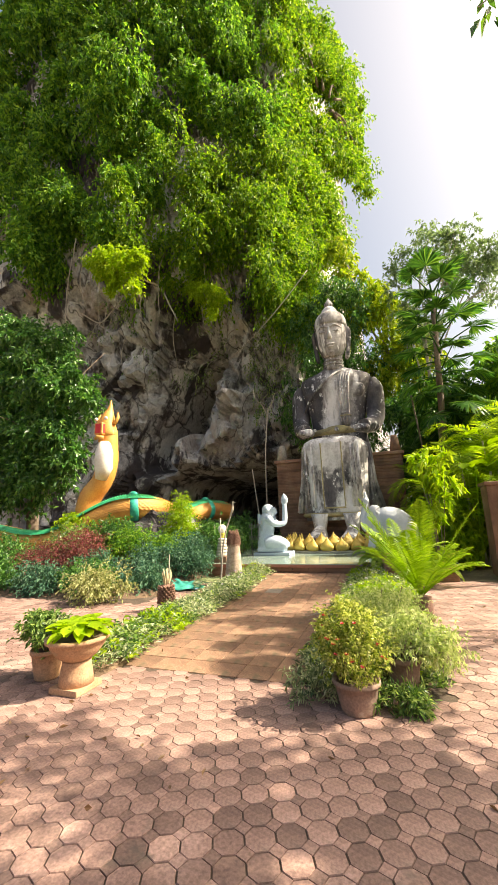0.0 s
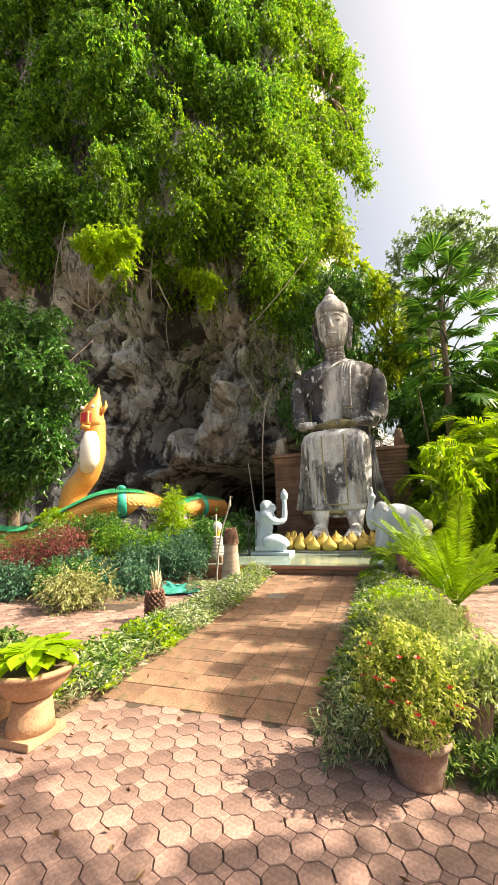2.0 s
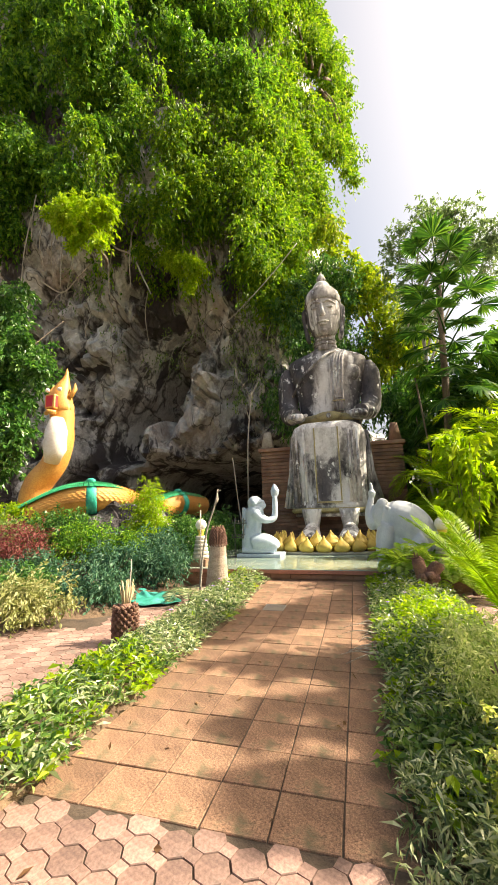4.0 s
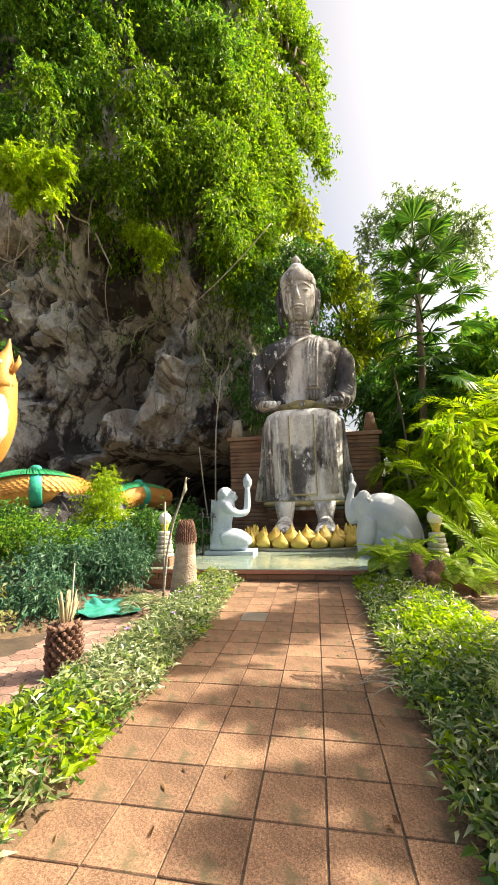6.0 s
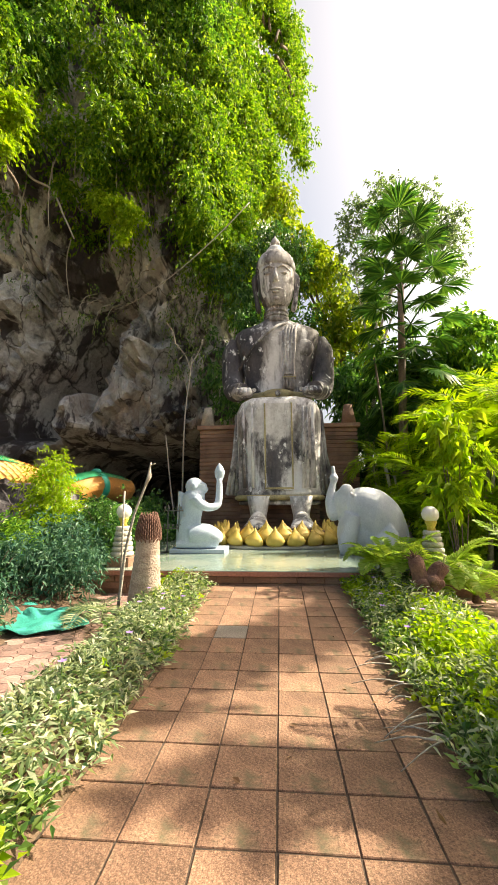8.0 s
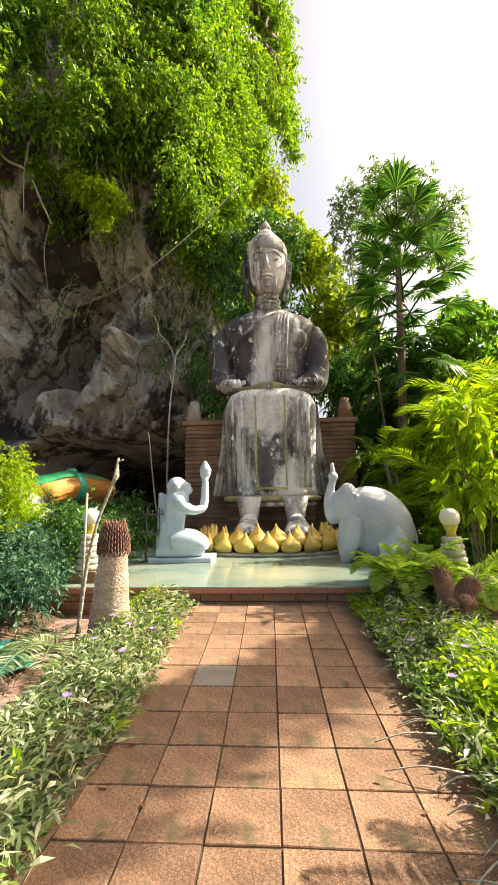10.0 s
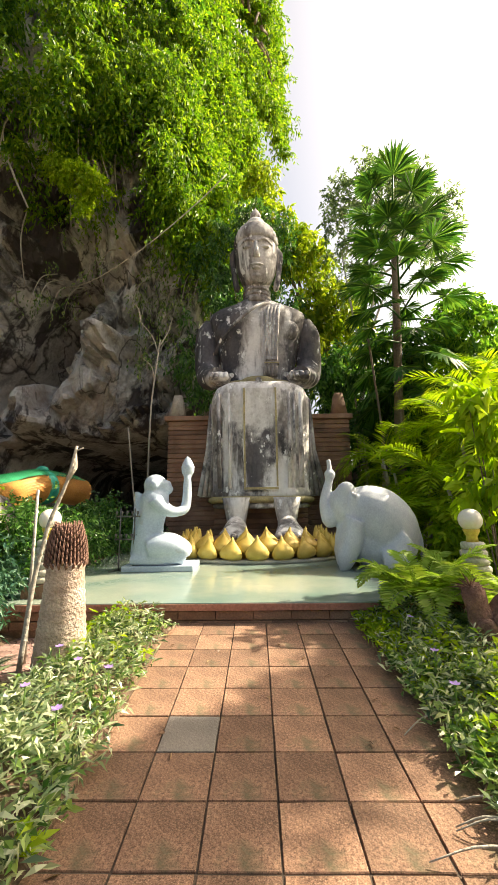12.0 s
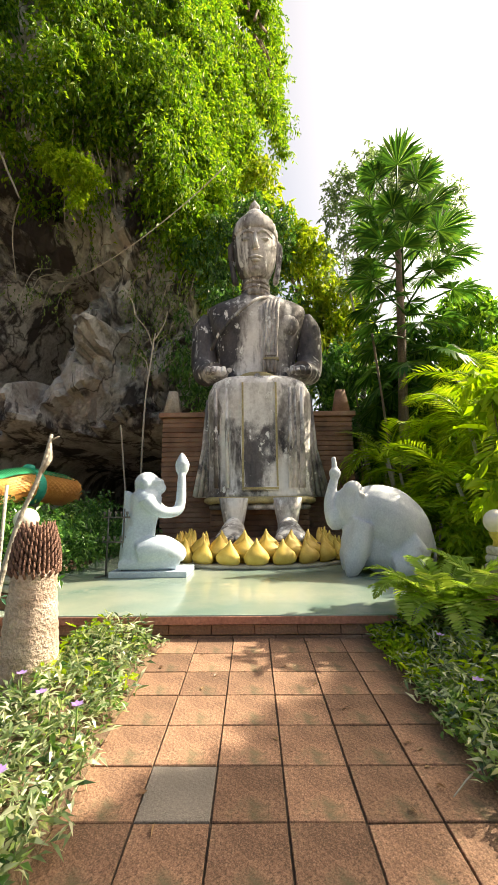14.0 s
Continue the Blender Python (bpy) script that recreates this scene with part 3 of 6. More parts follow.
        for k in range(4):
            tube(bm, smooth_path([(CX + sx * (0.84 + 0.12 * k), 5.35, 4.58), (CX + sx * (0.82 + 0.12 * k), 5.1, 4.54), (CX + sx * (0.82 + 0.12 * k), 4.98, 4.38)], 3), 0.06, 8)
        tube(bm, [(CX + sx * 0.8, 5.5, 4.6), (CX + sx * 0.68, 5.3, 4.58)], [0.08, 0.06], 8)
    # robe edge and folded sash over the shoulder
    for k in range(4):
        tube(bm, smooth_path([(CX + 0.42 + 0.1 * k, 7.0, 7.46), (CX + 0.30 + 0.1 * k, 6.5, 6.9), (CX + 0.24 + 0.1 * k, 6.47, 5.9), (CX + 0.2 + 0.1 * k, 6.52, 4.95)], 4), 0.06, 8)
    tube(bm, smooth_path([(CX - 1.3, 6.7, 5.7), (CX - 0.9, 6.42, 6.3), (CX - 0.1, 6.42, 7.05), (CX + 0.45, 6.9, 7.48)], 5), 0.05, 8)
    box(bm, (CX + 0.16, 6.42, 5.3), (CX + 0.62, 6.56, 5.38), 0.02, 1)
    box(bm, (CX + 0.22, 6.4, 5.42), (CX + 0.56, 6.55, 5.52), 0.02, 0)
    # belt with a boss
    loft(bm, [(4.62, 1.1, 0.72), (4.66, 1.18, 0.8), (4.86, 1.15, 0.78), (4.9, 1.06, 0.7)], CX, 7.25, 48, 2.4, 1)
    ball(bm, (CX, 6.42, 4.78), (0.5, 0.1, 0.17), 1)
    ball(bm, (CX, 6.33, 4.78), (0.09, 0.07, 0.09), 0)
    # neck, head, hair, topknot
    loft(bm, [(7.5, 0.55, 0.5), (7.75, 0.43, 0.42), (8.0, 0.4, 0.4), (8.35, 0.42, 0.42)], CX, 7.25, 28)
    for z in (7.78, 7.95):
        loft(bm, [(z - 0.03, 0.42, 0.42), (z, 0.45, 0.45), (z + 0.03, 0.42, 0.42)], CX, 7.23, 28)
    loft(bm, [(8.08, 0.2, 0.2, 0, -0.28), (8.14, 0.34, 0.34, 0, -0.18), (8.3, 0.48, 0.5, 0, -0.08), (8.6, 0.6, 0.62, 0, -0.03), (8.95, 0.66, 0.68), (9.3, 0.68, 0.7), (9.6, 0.66, 0.7), (9.75, 0.64, 0.68)], CX, 7.2, 36)
    bumpy = lambda a, z: 1 + 0.03 * math.sin(a * 24) * math.sin(z * 52)
    loft(bm, [(9.5, 0.68, 0.72), (9.58, 0.72, 0.76), (9.8, 0.7, 0.75), (10.0, 0.63, 0.68), (10.15, 0.52, 0.56), (10.24, 0.4, 0.42), (10.3, 0.34, 0.34), (10.42, 0.33, 0.33), (10.55, 0.24, 0.24), (10.62, 0.13, 0.13)], CX, 7.22, 60, 2, 0, bumpy)
    loft(bm, [(10.58, 0.1, 0.1), (10.66, 0.17, 0.17), (10.78, 0.18, 0.18), (10.9, 0.12, 0.12), (11.0, 0.05, 0.05), (11.08, 0.015, 0.015)], CX, 7.22, 20)
    # face: nose, brows, eyes, lips, ears
    skin(bm, [[Vector((CX + x, y, z)) for x, y, z in r] for r in (((-0.05, 6.52, 9.32), (0.0, 6.46, 9.32), (0.05, 6.52, 9.32), (0, 6.6, 9.32)), ((-0.07, 6.5, 9.05), (0.0, 6.38, 9.05), (0.07, 6.5, 9.05), (0, 6.6, 9.05)), ((-0.13, 6.54, 8.84), (0.0, 6.33, 8.84), (0.13, 6.54, 8.84), (0, 6.6, 8.84)), ((-0.1, 6.56, 8.78), (0.0, 6.42, 8.78), (0.1, 6.56, 8.78), (0, 6.6, 8.78)))])
    for sx in (-1, 1):
        tube(bm, smooth_path([(CX + sx * 0.05, 6.5, 9.3), (CX + sx * 0.25, 6.53, 9.4), (CX + sx * 0.5, 6.75, 9.3)], 4), 0.04, 8)
        ball(bm, (CX + sx * 0.26, 6.58, 9.14), (0.16, 0.07, 0.055))
        tube(bm, smooth_path([(CX + sx * 0.68, 7.2, 9.5), (CX + sx * 0.76, 7.2, 9.2), (CX + sx * 0.72, 7.2, 8.7), (CX + sx * 0.66, 7.15, 8.3), (CX + sx * 0.6, 7.12, 8.0)], 3), [0.07, 0.1, 0.12, 0.11, 0.1, 0.09, 0.09, 0.09, 0.09, 0.1, 0.1, 0.1, 0.06], 10)
    tube(bm, smooth_path([(CX - 0.22, 6.62, 8.58), (CX, 6.52, 8.55), (CX + 0.22, 6.62, 8.58)], 4), [0.02, 0.03, 0.04, 0.045, 0.045, 0.045, 0.04, 0.03, 0.02], 8)
    tube(bm, smooth_path([(CX - 0.17, 6.65, 8.48), (CX, 6.55, 8.46), (CX + 0.17, 6.65, 8.48)], 4), [0.02, 0.03, 0.04, 0.05, 0.05, 0.05, 0.04, 0.03, 0.02], 8)
    ball(bm, (CX, 6.72, 8.26), (0.17, 0.12, 0.12))
    # ankles and feet
    for sx in (-1, 1):
        loft(bm, [(0.7, 0.2, 0.24), (0.95, 0.2, 0.22), (1.2, 0.25, 0.25), (1.45, 0.3, 0.3)], CX + sx * 0.53, 4.15, 20)
        rings = []
        for y, rx, h in ((4.4, 0.12, 0.16), (4.25, 0.22, 0.34), (3.9, 0.25, 0.4), (3.55, 0.29, 0.28), (3.3, 0.31, 0.18), (3.18, 0.28, 0.12)):
            rings.append([Vector((CX + sx * 0.53 + math.cos(a) * rx, y, 0.68 + max(0, math.sin(a)) * h)) for a in [2 * math.pi * k / 20 for k in range(20)]])
        skin(bm, rings)
        for k in range(5):
            ball(bm, (CX + sx * 0.53 + (k - 2) * 0.115, 3.14 + 0.03 * abs(k - 2), 0.73), (0.06, 0.13, 0.06), 0, 10)
    bmesh.ops.recalc_face_normals(bm, faces=bm.faces)
    ob = part("seated_statue", bm, [PAINT, GILT])
    return tagged(ob, "colossal seated stone figure, white paint blackened by rain", "statue")


seated_statue()

def throne():
    th = empty("throne", (0, 6.5, PLAT))
    def p(name, bm, m, label=""):
        ob = part(name, bm, m, th, label)
        ob.matrix_parent_inverse = th.matrix_world.inverted()
    bm = bmesh.new()
    box(bm, (-2.28, 5.62, PLAT), (2.28, 8.4, 3.5), 0.01)
    box(bm, (-0.95, 4.66, PLAT), (0.95, 5.62, 1.25), 0.01)
    p("core", bm, BRICK)
    z, k = PLAT, 0
    while z < 3.42:
        bm = bmesh.new()
        box(bm, (-2.32, 5.58, z + 0.008), (2.32, 8.44, z + 0.112), 0.012)
        p("course", bm, BRICK)
        z += 0.12
    for j in range(8):
        bm = bmesh.new()
        box(bm, (-1.02, 4.62, PLAT + 0.008 + 0.112 * j), (1.06, 5.56, PLAT + 0.104 + 0.112 * j), 0.012)
        p("course", bm, BRICK)
    bm = bmesh.new()
    box(bm, (-2.4, 5.5, 3.46), (2.4, 8.5, 3.58), 0.02)
    p("cap", bm, BRICK, "plain brown capping slab")
    for sx in (-1, 1):
        bm = bmesh.new()
        skin(bm, [[Vector((sx * 2.12 + a * w, 5.85 + b * w, z)) for a, b in ((-1, -1), (1, -1), (1, 1), (-1, 1))] for z, w in ((3.58, 0.2), (4.1, 0.12), (4.2, 0.1))])
        bmesh.ops.recalc_face_normals(bm, faces=bm.faces)
        p("pinnacle", bm, PALEBARK if sx < 0 else BRICK, "tapered grey corner post" if sx < 0 else "")
    bm = bmesh.new()
    box(bm, (-0.95, 2.95, PLAT), (1.0, 4.7, 0.68), 0.02)
    p("footrest", bm, BRICK)
    return tagged(th, "stepped throne of thin brown brick courses", "throne")


throne()

def lotus_base():
    th = empty("lotus_base", (-0.08, 3.6, PLAT))
    bm = bmesh.new()
    loft(bm, [(0, 1.62, 1.12), (0.035, 1.64, 1.14), (0.06, 1.6, 1.1)], 0, 0, 64)
    part("rim", bm, POSTSTONE, th, "grey stone rim")
    bm = bmesh.new()
    loft(bm, [(0.05, 1.3, 0.85), (0.3, 1.2, 0.75)], 0, 0, 48)
    part("core", bm, LOTUS, th)
    # one petal: a fat pointed drop, bulging outwards
    bm = bmesh.new()
    rings = []
    for t, w, d, o in ((0, 0.15, 0.06, 0.0), (0.12, 0.2, 0.11, 0.04), (0.3, 0.215, 0.13, 0.06), (0.48, 0.175, 0.11, 0.05), (0.66, 0.1, 0.07, 0.01), (0.82, 0.04, 0.035, -0.02), (1.0, 0.008, 0.008, -0.01)):
        rings.append([Vector((math.cos(a) * w, -o + math.sin(a) * d, 0.42 * t)) for a in [2 * math.pi * k / 14 for k in range(14)]])
    skin(bm, rings)
    me = bpy.data.meshes.new("petal")
    bmesh.ops.recalc_face_normals(bm, faces=bm.faces)
    bm.to_mesh(me)
    bm.free()
    me.materials.append(LOTUS)
    rng = random.Random(4)
    for rx, ry, z, n, s, off in ((1.5, 1.03, 0.055, 22, 0.93, 0.5), (1.36, 0.9, 0.13, 22, 0.92, 0.0), (1.22, 0.77, 0.2, 20, 0.88, 0.5)):
        for k in range(n):
            a = 2 * math.pi * (k + off) / n
            if math.sin(a) > 0.45:
                continue
            ob = new("petal", me)
            ob.parent = th
            ob.matrix_local = pose(rx * math.cos(a), ry * math.sin(a), z, rng.uniform(-4, 6), rng.uniform(-5, 5), math.degrees(a) + 90 + rng.uniform(-6, 6)) @ Matrix.Diagonal((s, s, s * rng.uniform(0.93, 1.06), 1))
    return tagged(th, "ring of fat pointed yellow lotus petals", "lotus base")


lotus_base()

def monkey_statue():
    bm = bmesh.new()
    x, y, z = 0, 0, 0
    tube(bm, smooth_path([(-0.16, 0, 0.12), (-0.16, 0, 0.45), (-0.1, 0, 0.75), (-0.08, 0, 1.0), (-0.08, 0, 1.14)], 4), [0.24, 0.235, 0.23, 0.22, 0.21, 0.2, 0.19, 0.185, 0.185, 0.19, 0.2, 0.2, 0.2, 0.19, 0.17, 0.14, 0.11], 18)
    ball(bm, (-0.08, 0, 1.2), (0.17, 0.15, 0.18))
    ball(bm, (0.08, 0, 1.14), (0.1, 0.09, 0.09))
    ball(bm, (0.03, 0, 1.23), (0.12, 0.13, 0.06))
    for s in (-1, 1):
        ball(bm, (-0.08, s * 0.16, 1.2), (0.06, 0.03, 0.07))
        tube(bm, smooth_path([(-0.12, s * 0.15, 0.24), (0.12, s * 0.16, 0.28), (0.32, s * 0.16, 0.2), (0.36, s * 0.16, 0.1)], 4), [0.17, 0.175, 0.18, 0.18, 0.175, 0.165, 0.15, 0.14, 0.13, 0.12, 0.11, 0.1, 0.09], 14)
        tube(bm, [(0.36, s * 0.16, 0.1), (0.0, s * 0.18, 0.08), (-0.36, s * 0.18, 0.08)], [0.1, 0.09, 0.07], 12)
        tube(bm, smooth_path([(-0.06, s * 0.19, 0.98), (0.08, s * 0.2, 0.82), (0.24, s * 0.14, 0.78), (0.36, s * 0.06, 0.86), (0.38, s * 0.05, 1.2), (0.38, s * 0.04, 1.34)], 4), [0.1 - 0.0025 * k for k in range(21)], 12)
        tube(bm, smooth_path([(-0.36, s * 0.02, 0.16), (-0.34, 0, 0.6), (-0.33, 0, 1.1)], 4), 0.045, 8) if s > 0 else None
    tube(bm, [(0.38, 0, 1.32), (0.38, 0, 1.4), (0.385, 0, 1.5), (0.38, 0, 1.58), (0.375, 0, 1.68)], [0.05, 0.09, 0.1, 0.07, 0.015], 12)
    bmesh.ops.recalc_face_normals(bm, faces=bm.faces)
    ob = part("monkey_statue", bm, PALEBLUE, smooth=True)
    rm = ob.modifiers.new("weld", "REMESH")
    rm.mode, rm.voxel_size, rm.use_smooth_shade = "VOXEL", 0.022, True
    sm = ob.modifiers.new("soften", "SMOOTH")
    sm.factor, sm.iterations = 0.5, 4
    ob.matrix_world = pose(-1.6, 2.15, PLAT + 0.08, 0, 0, 6) @ Matrix.Diagonal((1.1, 1.15, 1.0, 1))
    return tagged(ob, "kneeling monkey statue raising an offering, pale blue-white paint", "statue")


monkey_statue()
bm = bmesh.new()
box(bm, (-2.08, 1.82, PLAT), (-1.02, 2.5, PLAT + 0.08), 0.012)
tagged(part("statue_plinth", bm, PALEBLUE), "low flat pale blue slab under the monkey", "plinth")

def elephant_statue():
    """Kneeling, head low towards -x, trunk raised with a jar."""
    bm = bmesh.new()
    tube(bm, smooth_path([(0.74, 0, 0.3), (0.5, 0, 0.5), (0.1, 0, 0.7), (-0.25, 0, 0.82), (-0.5, 0, 0.86)], 4), [0.22, 0.3, 0.37, 0.42, 0.46, 0.49, 0.51, 0.52, 0.52, 0.5, 0.48, 0.46, 0.43, 0.4, 0.37, 0.34, 0.3], 22)
    ball(bm, (-0.62, 0, 0.92), (0.3, 0.3, 0.32))
    ball(bm, (0.12, 0, 0.38), (0.78, 0.42, 0.42))
    ball(bm, (-0.62, -0.1, 0.34), (0.24, 0.3, 0.36))
    for s in (-1, 1):
        ball(bm, (-0.56, s * 0.14, 1.14), (0.2, 0.15, 0.16))
        ball(bm, (-0.42, s * 0.3, 0.86), (0.14, 0.05, 0.27))
        tube(bm, smooth_path([(-0.42, s * 0.26, 0.7), (-0.55, s * 0.3, 0.35), (-0.72, s * 0.3, 0.14), (-0.82, s * 0.3, 0.1)], 4), [0.22, 0.22, 0.22, 0.22, 0.21, 0.2, 0.2, 0.2, 0.19, 0.18, 0.17, 0.16, 0.14], 14)
        tube(bm, smooth_path([(0.5, s * 0.3, 0.4), (0.3, s * 0.4, 0.2), (0.05, s * 0.4, 0.12)], 4), [0.26, 0.25, 0.24, 0.23, 0.22, 0.2, 0.18, 0.17, 0.15], 14)
    tube(bm, smooth_path([(-0.78, 0, 0.85), (-0.95, 0, 0.72), (-1.02, 0.05, 0.95), (-0.95, 0.1, 1.2), (-0.88, 0.1, 1.38)], 5), [0.17 - 0.0045 * k for k in range(21)], 12)
    tube(bm, [(-0.88, 0.1, 1.36), (-0.88, 0.1, 1.42), (-0.88, 0.1, 1.47), (-0.88, 0.1, 1.5), (-0.89, 0.1, 1.68)], [0.1, 0.13, 0.12, 0.06, 0.05], 12)
    tube(bm, smooth_path([(0.88, 0.0, 0.6), (0.95, 0.02, 0.35), (0.92, 0.03, 0.1)], 4), 0.035, 8)
    bmesh.ops.recalc_face_normals(bm, faces=bm.faces)
    ob = part("elephant_statue", bm, ELEGREY, smooth=True)
    rm = ob.modifiers.new("weld", "REMESH")
    rm.mode, rm.voxel_size, rm.use_smooth_shade = "VOXEL", 0.026, True
    sm = ob.modifiers.new("soften", "SMOOTH")
    sm.factor, sm.iterations = 0.5, 5
    ob.matrix_world = pose(1.74, 2.1, PLAT, 0, 0, -8) @ Matrix.Diagonal((0.72, 0.9, 1.0, 1))
    return tagged(ob, "kneeling grey-white elephant statue lifting a jar with its trunk", "statue")


elephant_statue()

def naga_statue():
    bm = bmesh.new()
    body = smooth_path([(-15.0, 1.6, 1.5), (-12.4, 1.1, 1.25), (-10.6, 0.8, 1.02), (-9.3, 0.65, 0.85), (-8.4, 0.75, 0.88), (-7.5, 0.95, 1.3), (-6.6, 1.2, 1.72), (-5.85, 1.5, 1.85), (-5.5, 2.3, 1.75), (-5.55, 3.4, 1.45), (-5.6, 4.5, 1.6), (-5.3, 5.3, 1.78), (-5.05, 6.7, 1.72)], 8)
    n = len(body)
    tube(bm, body, [0.37] * n, 22, 0)
    # scales: rows of little lozenges round the upper half
    for i in range(0, n - 1):
        for h in (0.25, 0.75):
            p = body[i].lerp(body[i + 1], h)
            d = (body[i + 1] - body[i]).normalized()
            side = d.cross(Vector((0, 0, 1))).normalized()
            up = side.cross(d)
            for k in range(-5, 6):
                a = (k + (0.5 if h > 0.5 else 0)) * 0.3
                o = side * math.sin(a) + up * math.cos(a)
                tt = side * math.cos(a) - up * math.sin(a)
                c = p + o * 0.37
                vs = [bm.verts.new(c + q) for q in (d * 0.1, tt * 0.06 + o * 0.025, d * -0.1 + o * 0.035, tt * -0.06 + o * 0.025)]
                bm.faces.new(vs)
    # green crest along the back
    for i in range(n - 1):
        p, q = body[i], body[i + 1]
        for a, b in ((0.0, 0.5), (0.5, 1.0)):
            u, v = p.lerp(q, a), p.lerp(q, b)
            m = (u + v) / 2 + Vector((0, -0.2, 0.45))
            sd = (q - p).cross(Vector((0, 0, 1))).normalized() * 0.26
            z = Vector((0, -0.12, 0.3))
            pts = [bm.verts.new(w) for w in (u + z - sd, v + z - sd, v + z + sd, u + z + sd, m)]
            for f in ((0, 1, 4), (1, 2, 4), (2, 3, 4), (3, 0, 4)):
                bm.faces.new([pts[t] for t in f]).material_index = 1
    # ribbons with a hanging tail
    for i in (55, 88):
        c, d = body[i], (body[i + 1] - body[i - 1]).normalized()
        tube(bm, [c - d * 0.13, c - d * 0.1, c, c + d * 0.1, c + d * 0.13], [0.38, 0.41, 0.42, 0.41, 0.38], 20, 2)
        ball(bm, c + Vector((0, -0.08, 0.44)), (0.15, 0.1, 0.09), 2, 10)
    # neck and head
    neck = smooth_path([(-7.95, 1.5, 1.7), (-7.75, 1.5, 2.3), (-7.3, 1.5, 2.8), (-7.1, 1.5, 3.4), (-7.08, 1.48, 4.0), (-7.1, 1.45, 4.5)], 4)
    tube(bm, neck, [0.34, 0.36, 0.37, 0.37, 0.37, 0.36, 0.35, 0.34, 0.34, 0.34, 0.34, 0.34, 0.34, 0.34, 0.33, 0.32, 0.32, 0.32, 0.32, 0.32, 0.32], 20, 0)
    tube(bm, [(-7.16, 1.3, 2.85), (-7.03, 1.24, 3.2), (-7.01, 1.22, 3.7), (-7.04, 1.26, 4.05)], [0.2, 0.29, 0.29, 0.2], 14, 3)
    tube(bm, smooth_path([(-7.1, 1.45, 4.3), (-7.12, 1.4, 4.7), (-7.06, 1.42, 5.05), (-7.02, 1.45, 5.3), (-7.0, 1.45, 5.6)], 3), [0.33, 0.33, 0.33, 0.31, 0.28, 0.24, 0.2, 0.16, 0.12, 0.09, 0.06, 0.04, 0.01], 16, 0)
    box(bm, (-7.28, 1.0, 4.3), (-6.96, 1.3, 4.72), 0.05, 4)
    for s in (-1, 1):
        ball(bm, (-7.1 + s * 0.2, 1.1, 4.86), (0.07, 0.06, 0.06), 3, 10)
        tube(bm, [(-7.1 + s * 0.3, 1.4, 4.7), (-7.1 + s * 0.42, 1.45, 4.95), (-7.1 + s * 0.36, 1.5, 5.15)], [0.08, 0.06, 0.01], 8, 0)
    tube(bm, [(-7.28, 1.1, 4.2), (-7.12, 0.98, 4.22), (-6.96, 1.1, 4.2)], 0.06, 8, 0)
    bmesh.ops.recalc_face_normals(bm, faces=bm.faces)
    ob = part("serpent_statue", bm, [SCALE, NAGAGREEN, RIBBON, NAGAWHITE, RED])
    return tagged(ob, "long orange scaled serpent statue with green crest and ribbons, head raised", "statue")


naga_statue()

# ---- lamps, stumps, stick, rack ----
def garden_lamp(at, layers=6):
    th = empty("garden_lamp", at)
    bm = bmesh.new()
    box(bm, (-0.17, -0.17, 0), (0.17, 0.17, 0.42), 0.015)
    part("base", bm, BRICK, th, "brown block base")
    for k in range(layers):
        bm = bmesh.new()
        r = 0.17 - 0.011 * k
        loft(bm, [(0.42 + 0.075 * k, r * 0.86, r * 0.86), (0.435 + 0.075 * k, r, r), (0.475 + 0.075 * k, r, r), (0.495 + 0.075 * k, r * 0.86, r * 0.86)], 0, 0, 24)
        part("stone_disc", bm, POSTSTONE, th)
    z = 0.42 + 0.075 * layers
    bm = bmesh.new()
    loft(bm, [(z, 0.06, 0.06), (z + 0.05, 0.05, 0.05), (z + 0.1, 0.075, 0.075), (z + 0.13, 0.08, 0.08)], 0, 0, 20)
    part("collar", bm, LAMPYELLOW, th, "yellow collar")
    bm = bmesh.new()
    ball(bm, (0, 0, z + 0.22), 0.115, 0, 28)
    part("globe", bm, GLOBE, th, "milky glass globe")
    return tagged(th, "stacked stone garden lamp with a milky glass globe", "lamp", "globe lamps beside the path")


garden_lamp((-2.39, 0.36, 0.05))
garden_lamp((2.13, 0.11, 0.0))

def palm_stump():
    th = empty("palm_stump", (-1.62, -0.78, 0.05))
    bm = bmesh.new()
    lv = []
    for k in range(25):
        z = 0.8 * k / 24
        r = 0.2 - 0.065 * min(1, z / 0.7) + 0.006 * (k % 2)
        lv.append((z, r, r, 0.1 * z, -0.2 * z))
    loft(bm, lv, 0, 0, 20)
    part("stem", bm, STUMPBARK, th, "ringed grey stem")
    bm = bmesh.new()
    rng = random.Random(8)
    for k in range(13):
        z = 0.76 + 0.023 * k
        for j in range(17):
            a = 2 * math.pi * (j + 0.5 * (k % 2)) / 17
            r = 0.118 * (1 - 0.55 * (k / 13) ** 2)
            c = Vector((0.08 + r * math.cos(a), -0.16 + r * math.sin(a), z))
            tube(bm, [c, c + Vector((math.cos(a) * 0.03, math.sin(a) * 0.03, 0.03)), c + Vector((math.cos(a) * 0.035, math.sin(a) * 0.035, 0.055 + 0.02 * rng.random()))], [0.013, 0.011, 0.003], 5)
    loft(bm, [(0.74, 0.115, 0.115, 0.08, -0.16), (1.0, 0.07, 0.07, 0.09, -0.18), (1.08, 0.03, 0.03, 0.1, -0.2)], 0, 0, 16)
    part("fibrous_head", bm, FIBRE, th, "red-brown fibrous cut head")
    return tagged(th, "cut palm stem with a fibrous brown head", "palm stump")


palm_stump()

